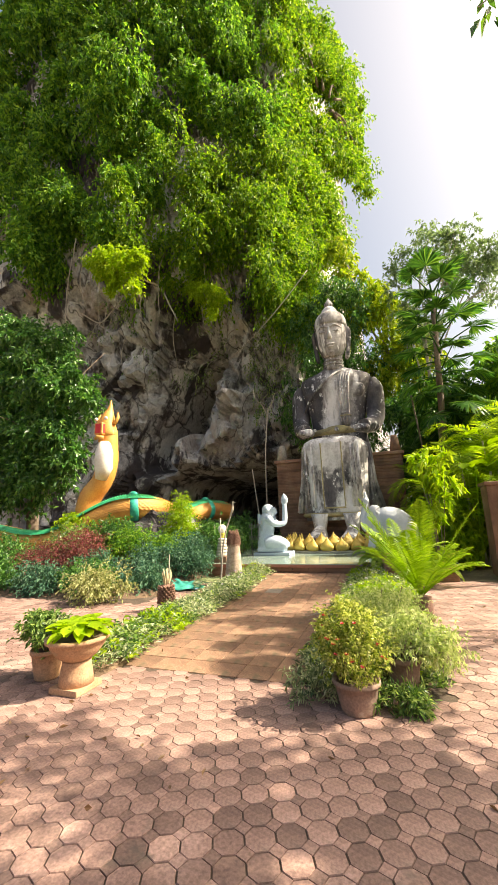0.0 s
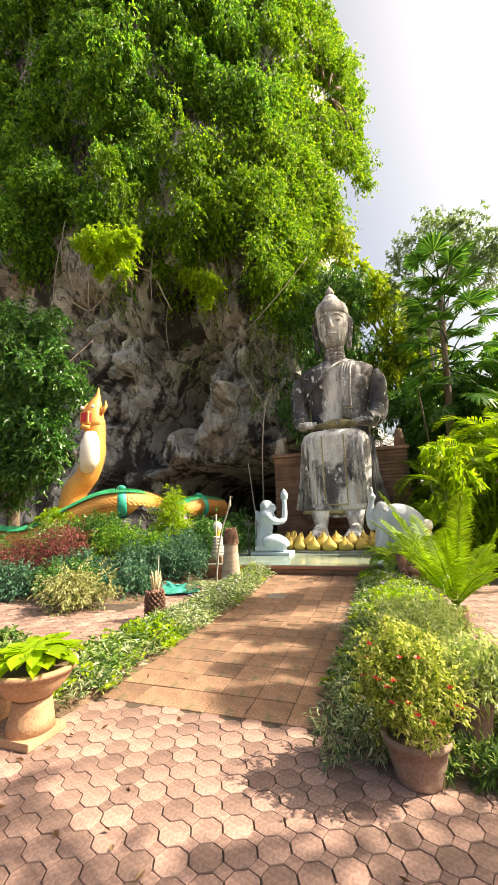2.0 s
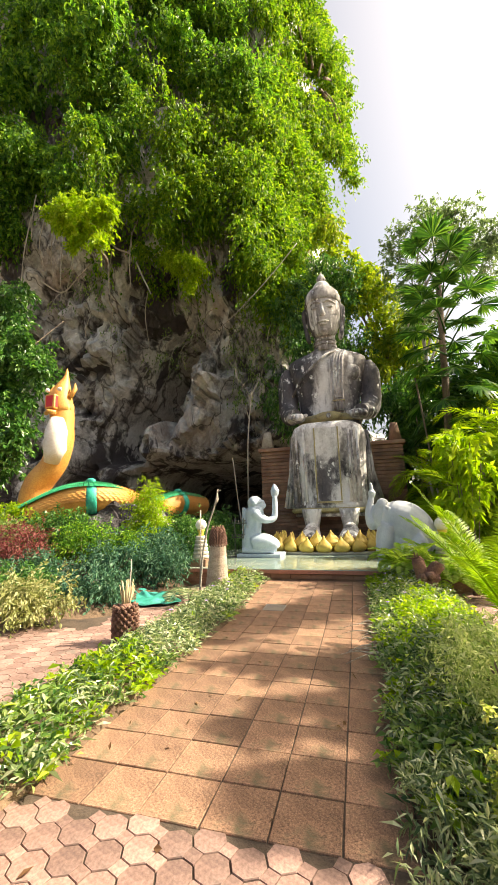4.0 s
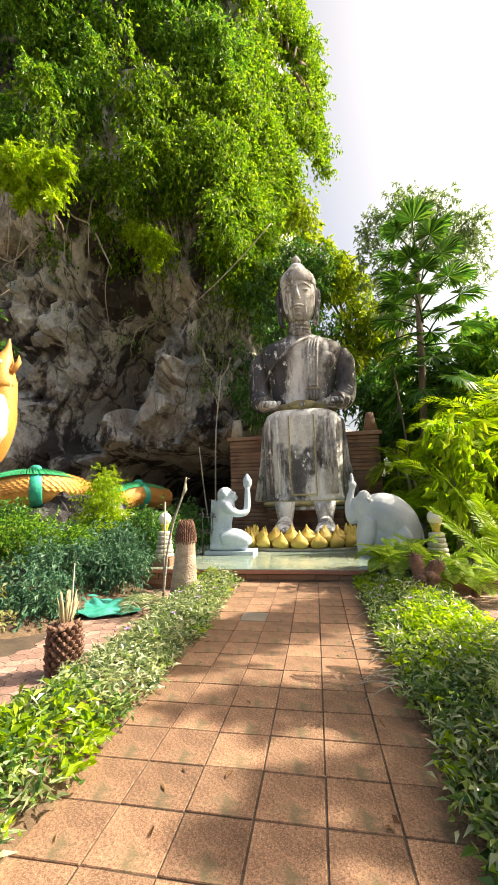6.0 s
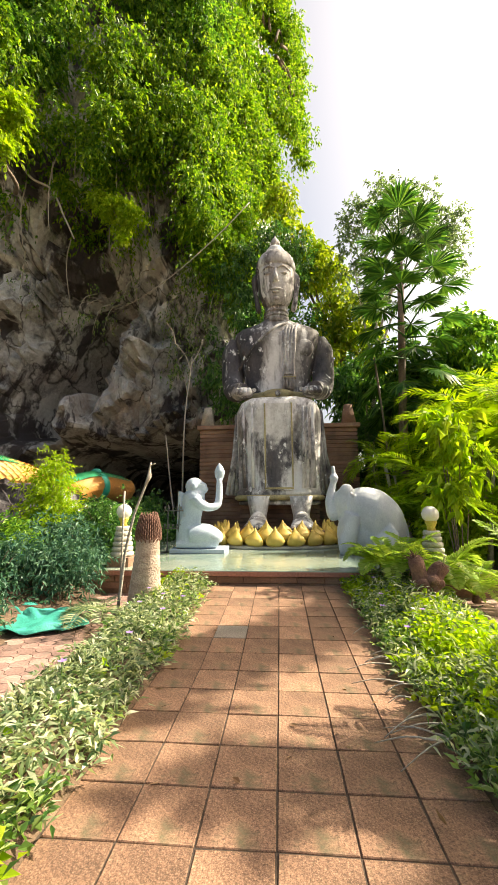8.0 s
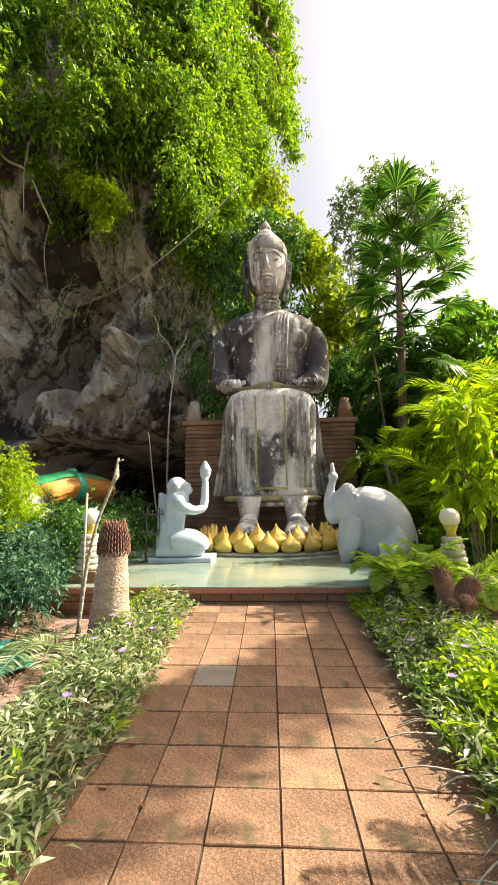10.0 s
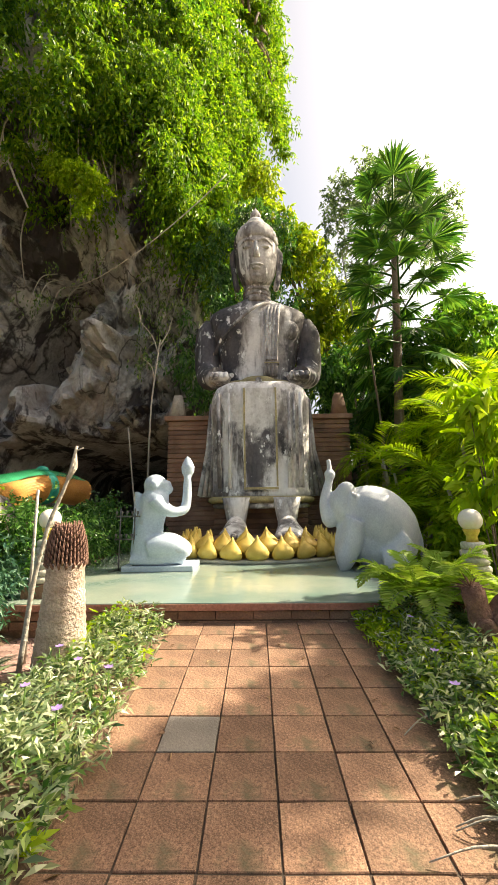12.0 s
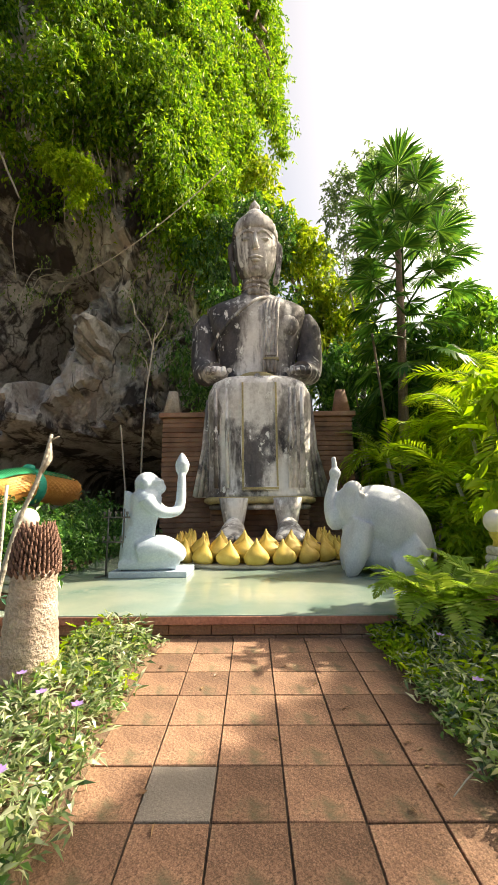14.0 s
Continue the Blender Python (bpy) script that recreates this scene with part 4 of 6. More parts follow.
bm = bmesh.new()
tube(bm, smooth_path([(-1.95, -0.75, 0.0), (-1.9, -0.75, 0.6), (-1.8, -0.76, 1.1), (-1.66, -0.76, 1.5), (-1.6, -0.76, 1.78)], 4), [0.022 - 0.0006 * k for k in range(17)], 8, rough=0.3)
tube(bm, [(-1.66, -0.76, 1.5), (-1.62, -0.74, 1.6), (-1.63, -0.72, 1.72)], [0.02, 0.026, 0.012], 7)
tube(bm, [(-1.6, -0.76, 1.74), (-1.54, -0.77, 1.76)], [0.008, 0.005], 5)
tagged(part("support_stick", bm, PALEBARK, smooth=True), "crooked pale wooden stick propped by the stump", "stick")
bm = bmesh.new()
tube(bm, [(-2.0, -0.6, 0.0), (-2.0, -0.6, 0.9), (-2.0, -0.6, 1.42)], [0.014, 0.013, 0.012], 7)
tagged(part("support_stick", bm, PALEBARK, smooth=True), "thin upright pale wooden stake", "stick")

def candle_rack():
    th = empty("candle_rack", (-2.08, 1.95, PLAT))
    for sx in (-0.08, 0.14):
        bm = bmesh.new()
        tube(bm, [(sx, 0, 0), (sx, 0, 0.92)], 0.011, 8)
        tube(bm, [(sx - 0.1, -0.12, 0.012), (sx + 0.02, 0.12, 0.012)], 0.01, 6)
        part("leg", bm, IRON, th)
    for z in (0.46, 0.8):
        bm = bmesh.new()
        tube(bm, [(-0.16, 0, z), (0.22, 0, z)], 0.012, 8)
        part("rail", bm, IRON, th)
        for k in range(5):
            bm = bmesh.new()
            loft(bm, [(z, 0.008, 0.008), (z + 0.03, 0.01, 0.01), (z + 0.05, 0.02, 0.02), (z + 0.08, 0.018, 0.018)], -0.14 + 0.08 * k, 0, 8)
            part("candle_cup", bm, IRON, th)
    return tagged(th, "thin dark iron candle rack", "candle rack")


candle_rack()

def cycad_stump():
    th = empty("cycad_stump", (-1.74, -3.3, 0))
    rng = random.Random(3)
    bm = bmesh.new()
    loft(bm, [(0, 0.085, 0.085), (0.1, 0.11, 0.11), (0.22, 0.115, 0.115), (0.34, 0.095, 0.095), (0.4, 0.05, 0.05)], 0, 0, 16)
    for k in range(10):
        for j in range(12):
            a = 2 * math.pi * (j + 0.5 * (k % 2)) / 12
            z = 0.04 + 0.036 * k
            r = 0.1 + 0.015 * math.sin(z * 8)
            d = Vector((math.cos(a), math.sin(a), 0.8))
            c = Vector((r * math.cos(a), r * math.sin(a), z))
            tube(bm, [c - d * 0.01, c + d * 0.018, c + d * rng.uniform(0.025, 0.04)], [0.022, 0.018, 0.004], 5)
    part("stem", bm, FIBRE, th)
    bm = bmesh.new()
    for k in range(26):
        a, l = rng.uniform(0, 6.28), rng.uniform(0.18, 0.3)
        o = Vector((math.cos(a), math.sin(a), 0)) * rng.uniform(0.02, 0.1)
        tube(bm, [(o.x * 0.3, o.y * 0.3, 0.36), (o.x * 0.7, o.y * 0.7, 0.36 + l * 0.6), (o.x, o.y, 0.36 + l)], [0.012, 0.009, 0.003], 5)
    part("frond_stub", bm, STRAW, th, "cut straw-coloured frond stubs")
    bm = bmesh.new()
    tube(bm, [(0.04, 0, 0.3), (0.05, 0, 0.86)], [0.007, 0.005], 6)
    part("stake", bm, PALEBARK, th)
    return tagged(th, "red-brown scaly cycad stump with cut straw fronds", "cycad")


cycad_stump()

# ---- fronds, palms, cycads, ferns ----
def frond_arrays(root, heading, length, rise, fall, pairs, leaflet, rng, angle=0.9, lift=0.15):
    """A pinnate frond: leaflet blades along an arching rib. Returns leaflet arrays and the rib's points."""
    h = np.array([math.cos(heading), math.sin(heading), 0.0])
    t = np.linspace(0, 1, 12)
    rib = np.array(root) + np.outer(t * length * (1 - 0.25 * fall * t), h) + np.outer(length * (rise * t - fall * t ** 2), [0, 0, 1])
    tt = np.repeat(np.linspace(0.12, 0.99, pairs), 2)
    p = np.stack([np.interp(tt, t, rib[:, k]) for k in range(3)], 1)
    d = unit(np.stack([np.interp(tt, t, np.gradient(rib[:, k])) for k in range(3)], 1))
    side = unit(np.cross(d, [0, 0, 1.0])) * np.tile([1.0, -1.0], pairs)[:, None]
    way = d * (1.0 - angle * 0.6) + side * angle + np.array([0, 0, lift]) + rng.normal(0, 0.06, (2 * pairs, 3))
    size = np.sin(np.clip(tt * 0.9 + 0.12, 0, 1) * math.pi) ** 0.6 + 0.15
    way = unit(way)
    n = len(p)
    L, W = (leaflet[0] * size)[:, None], leaflet[1]
    across = unit(np.cross(way, np.cross(side, d) + 1e-3)) * W / 2
    mid = p + way * L * 0.5
    v = np.stack([p, mid + across, p + way * L - np.array([0, 0, 1]) * L * 0.12, mid - across], 1)
    return v.reshape(-1, 3), np.arange(4 * n).reshape(n, 4), rib


def frond_plant(name, label, at, stem_h, stem_r, count, length, leaflet, material, seed, pairs=34, rise=(0.5, 1.1), fall=(0.4, 0.8), bark=None, category="plant", arc=(0, 6.283), angle=0.9):
    th = empty(name, at)
    rng = np.random.default_rng(seed)
    if stem_h:
        bm = bmesh.new()
        tube(bm, [(0, 0, 0), (0, 0, stem_h * 0.5), (0.01, 0, stem_h)], [stem_r * 1.1, stem_r, stem_r * 0.9], 12, rough=0.3)
        part("stem", bm, bark or FIBRE, th, smooth=True)
    for k in range(count):
        hd = arc[0] + (arc[1] - arc[0]) * (k + rng.uniform(-0.3, 0.3)) / count
        v, q, rib = frond_arrays((0, 0, stem_h), hd, length * rng.uniform(0.8, 1.12), rng.uniform(*rise), rng.uniform(*fall), pairs, leaflet, rng, angle)
        fr = np_mesh("frond", v, q, material, th)
        fr["kind"] = "stuff"
        bm = bmesh.new()
        tube(bm, [Vector(p) for p in rib], [0.011 * length * (1 - 0.07 * i) for i in range(12)], 5)
        part("rib", bm, material, fr)
    return tagged(th, label, category)


frond_plant("cycad", "large bright green cycad with arching feathery fronds", (2.02, -3.1, 0.0), 0.3, 0.12, 22, 0.92, (0.17, 0.014), FROND, 11, 70, (1.0, 2.1), (0.3, 0.65))
frond_plant("fern", "light green fern with arching fronds at the platform edge", (1.5, -0.05, 0.2), 0.12, 0.05, 24, 0.8, (0.15, 0.034), FERN, 12, 30, (0.8, 1.5), (0.6, 1.1), category="fern")
frond_plant("fern", "light green fern with arching fronds at the platform edge", (2.0, -0.3, 0.1), 0.16, 0.05, 24, 0.9, (0.15, 0.034), FERN, 13, 30, (0.7, 1.4), (0.6, 1.1), category="fern")
frond_plant("fern", "light green fern with arching fronds beside the lamp", (2.4, -0.4, 0.05), 0.08, 0.05, 16, 0.75, (0.13, 0.028), FERN, 15, 30, (0.7, 1.2), (0.6, 1.0), category="fern")
frond_plant("young_palm", "small grey-green palm with drooping feather fronds", (-1.85, -1.3, 0.0), 0.1, 0.05, 7, 0.7, (0.2, 0.016), SILVER, 14, 30, (0.4, 0.7), (0.5, 0.8), arc=(2.0, 6.3))


def fan_palm():
    th = empty("fan_palm", (3.6, 6.0, 0))
    rng = np.random.default_rng(21)
    bm = bmesh.new()
    pts = [Vector((0.03 * k * 0.9, 0, 0.57 * k)) for k in range(17)]
    tube(bm, pts, [0.14 - 0.003 * k for k in range(17)], 12, rough=0.25)
    part("trunk", bm, BARK, th, smooth=True)
    for k in range(50):
        f = k / 49
        z = 4.2 + 5.4 * f + rng.uniform(-0.25, 0.25)
        hd = k * 2.399
        up = -0.45 + 1.75 * f ** 1.3 + rng.uniform(-0.15, 0.15)
        d = Vector((math.cos(hd), math.sin(hd), up)).normalized()
        root = Vector((0.45, 0, z))
        L = rng.uniform(0.8, 1.25)
        hub = root + d * L
        n = 34
        a = np.linspace(-2.0, 2.0, n)
        dn = np.array(d)
        side = np.array(d.cross(Vector((0, 0, 1))).normalized())
        up_v = np.cross(side, dn)
        tilt = -0.35
        way = np.outer(np.cos(a), dn * 1.0 + up_v * tilt) + np.outer(np.sin(a), side) + rng.normal(0, 0.03, (n, 3)) + [0, 0, -0.06]
        way = unit(way)
        R = 0.82 * rng.uniform(0.8, 1.15)
        LL = (R * (0.75 + 0.25 * np.cos(a)))[:, None]
        acr = unit(np.cross(way, up_v)) * 0.045
        h = np.array(hub)
        mid = h + way * LL * 0.6
        v = np.stack([np.repeat(h[None], n, 0), mid + acr, h + way * LL - np.array([0, 0, 1]) * LL * rng.uniform(0.05, 0.3, n)[:, None], mid - acr], 1).reshape(-1, 3)
        fan = np_mesh("fan_leaf", v, np.arange(4 * n).reshape(n, 4), PALM, th)
        bm = bmesh.new()
        tube(bm, [root, root + d * L * 0.5 + Vector((0, 0, 0.05)), hub], [0.035, 0.025, 0.018], 6)
        part("leaf_stalk", bm, PALM, fan)
    return tagged(th, "tall fan palm with dark green round fans on a rough trunk", "palm tree")


fan_palm()


def areca(at, seed, stems, height, length, mat=None, label="clump of feather palms with yellow-green arching fronds"):
    th = empty("feather_palm", at)
    rng = np.random.default_rng(seed)
    for k in range(stems):
        a, r = rng.uniform(0, 6.28), rng.uniform(0.05, 0.35)
        foot = Vector((r * math.cos(a), r * math.sin(a), 0))
        tip = foot + Vector((math.cos(a) * 0.35, math.sin(a) * 0.35, height * rng.uniform(0.6, 1.05)))
        bm = bmesh.new()
        tube(bm, smooth_path([foot, foot.lerp(tip, 0.5) + Vector((0, 0, 0.1)), tip], 4), [0.045 - 0.002 * i for i in range(9)], 8)
        part("stem", bm, PALEBARK, th, smooth=True)
        for j in range(7):
            hd = j * 2.4 + rng.uniform(-0.4, 0.4)
            v, q, rib = frond_arrays(tip, hd, length * rng.uniform(0.75, 1.1), rng.uniform(0.5, 1.2), rng.uniform(0.7, 1.1), 26, (0.42, 0.035), rng, 0.8, 0.1)
            fr = np_mesh("frond", v, q, mat or LIME, th)
            bm = bmesh.new()
            tube(bm, [Vector(p) for p in rib], [0.016 * (1 - 0.07 * i) for i in range(12)], 5)
            part("rib", bm, mat or LIME, fr)
    return tagged(th, label, "palm tree", "feather palms beside the platform")


areca((3.9, 2.6, 0), 31, 6, 2.6, 1.7)
areca((4.6, 4.2, 0), 32, 7, 3.6, 2.0)
areca((3.35, 4.6, 0), 33, 5, 2.2, 1.5)
areca((6.0, 3.1, 0), 34, 6, 3.2, 1.9)
areca((3.6, 7.6, 0), 35, 5, 4.0, 1.8, PALM)
areca((5.0, 2.3, 0), 36, 6, 1.5, 1.5)
areca((5.4, 4.8, 0), 37, 6, 4.6, 2.1)
areca((3.1, 3.4, 0), 38, 5, 1.2, 1.3)

# ---- trees on and before the cliff ----
def canopy_foot(x):
    """Height of the curtain's lower edge: high over the pale rock, low beside the statue."""
    return 15.2 - 4.0 * bell(x, -1.6, 2.6) + 1.0 * math.sin(x * 0.9) + 0.8 * math.sin(x * 2.3 + 1) + 0.3 * max(0, -13 - x)


def cliff_tree(k, x0, x1, z0, z1, clumps, mat, seed, leaf=(0.3, 0.13), out=(0.3, 2.6), per=170, hang=0.7):
    """A tree rooted in the rock face whose branches hang down before it."""
    rng = np.random.default_rng(seed)
    xm, zm = (x0 + x1) / 2, (z0 + z1) / 2
    ym = cliff_y(min(xm, -2.9), zm)
    th = empty("cliff_tree", (xm, ym - 0.5, zm))
    cen = []
    while len(cen) < clumps:
        x, z = rng.uniform(x0, x1), rng.uniform(z0, z1)
        gap = noise.fractal(Vector((x * 0.34, z * 0.26, 2.0 + 0.7 * k)), 1.0, 2.0, 3)
        edge = 0.3 + 0.7 * math.sin(z * 0.6) + 0.4 * math.sin(z * 1.7) + (2.7 if z > 30 else -0.7)
        if z < canopy_foot(x) or gap < (0.06 if x < -5 and z < 22 else -0.4 if x > -3.6 else -0.05) or x > edge:
            continue
        y = cliff_y(min(x, -2.9), z) + 1.7 * max(0.0, x + 3.2)
        cen.append((x - xm, y - rng.uniform(*out) - 2.6 * max(0.0, gap) - ym + 0.5, z - zm))
    bm = bmesh.new()
    for j in range(9):
        c = Vector(cen[j * 7])
        tube(bm, smooth_path([(c.x * 0.3, 3.2, c.z * 0.3 - 1.5), (c.x * 0.6, c.y * 0.4 + 1.4, c.z * 0.6 - 0.3), c], 5), [0.12 - 0.009 * i for i in range(11)], 7, rough=0.3)
    part("trunk", bm, BARK, th, smooth=True)
    foliage("crown", cen, rng.uniform(0.4, 1.25, clumps), per, leaf, mat, seed + 1, th, hang, spread=1.0)
    return tagged(th, "leafy tree hanging over the cliff in sunlit green curtains", "tree", "trees on the cliff")


for k, (x0, x1, z0, z1, n, mat, lf) in enumerate(((-3.6, 1.4, 11.5, 28, 360, SUNNY, 0.24), (-3.2, 3.2, 25, 50, 330, SUNNY, 0.32), (-8, -2.6, 12, 25, 190, SUNNY, 0.24), (-12, -6, 14, 25, 95, SUNNY, 0.24), (-11, -3, 24, 48, 320, CANOPY, 0.32), (-18, -10, 14, 29, 210, CANOPY, 0.28), (-21, -10, 28, 56, 260, CANOPY, 0.38), (-34, -17, 15, 36, 190, CANOPY, 0.36), (-36, -19, 34, 62, 180, CANOPY, 0.5))):
    cliff_tree(k, x0, x1, z0, z1, n, mat, 100 + 3 * k, (lf, lf * 0.45))

for k, (x0, x1, z0, z1, n) in enumerate(((-9.5, -6.5, 9.5, 14.0, 12), (-5.5, -1.8, 7.0, 12.5, 46), (-15, -11.5, 11.0, 15.0, 12))):
    rng = np.random.default_rng(290 + k)
    xm, zm = (x0 + x1) / 2, (z0 + z1) / 2
    th = empty("creeper", (xm, cliff_y(xm, zm) - 1.0, zm))
    cen = []
    for _ in range(n):
        x, z = rng.uniform(x0, x1), rng.uniform(z0, z1)
        cen.append((x - xm, cliff_y(min(x, -2.9), z) - rng.uniform(1.6, 2.8) - cliff_y(xm, zm) + 1.0, z - zm))
    for p in cen[::2]:
        q = Vector(p)
        bm = bmesh.new()
        tube(bm, smooth_path([q + Vector((0.2, 1.2, 1.4)), q + Vector((0.1, 0.3, 0.7)), q, q + Vector((-0.1, -0.1, -0.8))], 3), [0.03 - 0.0025 * i for i in range(10)], 5)
        part("stem", bm, PALEBARK, th)
    foliage("leaves", cen, rng.uniform(0.4, 0.9, n), 45, (0.14, 0.06), BORDER, 295 + k, th, 0.8)
    tagged(th, "sparse pale creeper hanging on the rock face", "creeper", "creepers on the rock")
tree("hanging_tree", "bright yellow-green leafy branches hanging before the cliff", (-9.8, 6.5, 13.0), (-8.2, 3.6, 12.8), [((-8.3, 3.1, 12.5), (1.3, 0.7, 0.6)), ((-9.4, 3.4, 13.3), (0.8, 0.6, 0.5)), ((-7.5, 2.9, 11.3), (0.35, 0.35, 0.7)), ((-8.7, 3.5, 12.9), (0.8, 0.7, 0.5)), ((-8.4, 3.3, 11.9), (0.5, 0.4, 0.6))], 80, 99, (0.17, 0.09), LIME, 150, 0.07, None, 0.5, 0.34)
tree("hanging_tree", "thin yellow-green branch drooping before the pale rock", (-8.6, 10.0, 15.4), (-7.2, 9.0, 14.6), [((-6.8, 8.8, 14.2), (0.8, 0.5, 0.4)), ((-6.0, 8.7, 13.6), (0.5, 0.4, 0.35)), ((-7.7, 9.0, 14.8), (0.6, 0.5, 0.4)), ((-6.6, 8.8, 13.0), (0.2, 0.2, 0.8))], 80, 81, (0.15, 0.075), LIME, 153, 0.05, PALEBARK, 0.6, 0.3)
tree("dark_tree", "dense dark green broad-leaved tree beside the serpent", (-11.6, 2.6, 0), (-11.2, 2.6, 7.0), [((-11.5, 2.4, 7.2), (2.6, 1.2, 1.6)), ((-10.0, 2.2, 6.0), (1.6, 1.0, 1.5)), ((-12.5, 2.2, 5.0), (2.4, 1.2, 1.6)), ((-9.9, 2.0, 4.2), (1.5, 0.9, 1.2)), ((-11.8, 2.0, 3.0), (2.2, 1.0, 1.0)), ((-14.5, 2.4, 6.5), (2.4, 1.3, 2.4)), ((-12.2, 2.6, 9.2), (2.2, 1.2, 1.3)), ((-14.6, 2.6, 9.6), (2.2, 1.2, 1.6))], 430, 117, (0.2, 0.1), DARKLEAF, 160, 0.22, None, 0.4, 0.5)
tree("yellow_tree", "yellow-green sunlit tree behind the statue", (3.2, 12.5, 0), (3.0, 12.4, 11.0), [((2.2, 12.2, 12.0), (1.6, 1.2, 1.8)), ((3.6, 12.0, 10.2), (1.4, 1.2, 1.7)), ((2.2, 11.8, 8.6), (1.6, 1.0, 1.5)), ((4.0, 12.2, 7.4), (1.2, 1.0, 1.6)), ((1.6, 12.6, 14.0), (1.0, 1.0, 1.4)), ((0.8, 12.2, 14.5), (0.9, 0.8, 1.7)), ((0.4, 12.2, 17.0), (0.7, 0.7, 1.3))], 200, 81, (0.3, 0.13), YELLOWLEAF, 170, 0.18, None, 0.6, 0.6)
tree("slender_tree", "slender pale-barked tree with airy leaves, haze painted into their grey-green", (3.2, 9.0, 0), (4.4, 9.0, 11.5), [((3.6, 9.0, 13.0), (0.9, 0.8, 0.9)), ((4.6, 9.0, 13.9), (1.0, 0.8, 0.8)), ((5.4, 9.2, 12.8), (1.0, 0.8, 1.0)), ((6.6, 9.4, 12.4), (0.9, 0.8, 1.0)), ((3.2, 9.0, 11.2), (0.7, 0.7, 0.9)), ((7.0, 9.2, 11.2), (1.0, 0.8, 1.1)), ((6.0, 9.2, 13.9), (1.0, 0.8, 0.7)), ((7.2, 9.4, 13.0), (0.7, 0.7, 0.8)), ((4.0, 9.3, 9.8), (0.9, 0.7, 0.7))], 230, 45, (0.17, 0.075), FARLEAF, 180, 0.11, PALEBARK, 0.3, 0.42)
tree("undergrowth_tree", "dark shady small tree behind the throne", (-2.2, 11.0, 0), (-2.0, 10.8, 5.5), [((-2.2, 10.5, 6.5), (1.2, 0.9, 1.4)), ((-1.6, 10.2, 9.0), (1.4, 0.9, 1.6)), ((-0.4, 10.6, 10.0), (1.4, 0.8, 2.0)), ((-1.4, 10.6, 12.2), (1.5, 0.9, 1.6)), ((0.6, 11.0, 12.6), (1.2, 0.8, 1.5)), ((0.9, 11.2, 9.2), (1.2, 0.8, 2.0)), ((0.5, 11.0, 6.0), (1.6, 0.8, 1.6)), ((-0.1, 10.6, 13.6), (0.9, 0.6, 1.1))], 235, 72, (0.2, 0.085), DARKLEAF, 190, 0.1, PALEBARK, 0.6, 0.5)
for k, (bx, by) in enumerate(((8.8, 11.0), (11.5, 13.0), (7.0, 14.5))):
    tree("broadleaf_tree", "green broad-leaved tree behind the palms", (bx, by, 0), (bx, by, 5.0), [((bx - 0.8, by - 0.5, 5.6), (1.8, 1.3, 1.5)), ((bx + 1, by, 6.6), (1.7, 1.3, 1.6)), ((bx, by - 0.7, 3.4), (2.0, 1.2, 1.6)), ((bx - 1.2, by, 1.8), (1.8, 1.0, 1.3))], 130, 63, (0.32, 0.15), CANOPY, 200 + 3 * k, 0.16, None, 0.5, 0.65)
for k, (bx, by, top_z, m) in enumerate(((4.6, 8.2, 6.2, PALM), (6.6, 7.4, 6.8, CANOPY), (2.9, 9.6, 6.0, DARKLEAF), (9.2, 9.0, 6.2, CANOPY))):
    tree("thicket_tree", "dense green small tree among the palms", (bx, by, 0), (bx, by, top_z * 0.8), [((bx, by, top_z), (1.1, 0.8, 1.2)), ((bx + 0.6, by, top_z - 1.8), (1.3, 0.9, 1.2)), ((bx - 0.6, by, top_z - 3.0), (1.2, 0.8, 1.2)), ((bx + 0.3, by, top_z - 4.4), (1.3, 0.8, 1.1))], 150, 63, (0.26, 0.11), m, 260 + 3 * k, 0.11, None, 0.5, 0.5)
# shade trees beside the plaza, to the right of the walk
for k, (bx, by, h) in enumerate(((5.95, -6.1, 4.6), (7.6, -6.3, 5.0))):
    tree("shade_tree", "leafy shade tree beside the plaza", (bx, by, 0), (bx, by, h), [((bx - 1.0, by - 0.4, h + 0.4), (1.3, 1.0, 0.7)), ((bx + 0.8, by + 0.6, h + 1.0), (1.3, 1.1, 0.8)), ((bx, by - 1.2, h + 1.5), (1.2, 0.9, 0.6)), ((bx - 0.4, by + 1.3, h + 0.9), (1.0, 0.9, 0.5))], (34, 30)[k], 54, (0.24, 0.11), CANOPY, 220 + 3 * k, 0.14, None, 0.4, 0.5)
tree("shade_tree", "tall leafy shade tree beside the platform", (7.9, 1.3, 0), (7.4, 0.9, 6.6), [((6.2, -0.2, 7.0), (0.45, 0.25, 0.2)), ((6.6, 0.25, 7.0), (0.4, 0.3, 0.2)), ((7.1, 0.7, 7.0), (0.45, 0.32, 0.22)), ((7.6, 1.2, 7.0), (0.4, 0.3, 0.2)), ((5.5, -0.75, 6.6), (0.35, 0.2, 0.15))], 64, 54, (0.2, 0.1), CANOPY, 226, 0.09, None, 0.2, 0.26)

tree("shade_tree", "leafy shade tree behind the border", (8.6, -1.9, 0), (7.9, -2.0, 6.2), [((6.9, -2.3, 6.6), (0.5, 0.22, 0.2)), ((7.5, -2.0, 6.6), (0.5, 0.22, 0.2)), ((7.2, -2.9, 6.7), (0.6, 0.2, 0.2)), ((6.4, -1.5, 6.5), (0.45, 0.12, 0.15)), ((8.0, -2.6, 6.6), (0.5, 0.3, 0.2))], 40, 54, (0.2, 0.1), CANOPY, 232, 0.09, None, 0.2, 0.26)

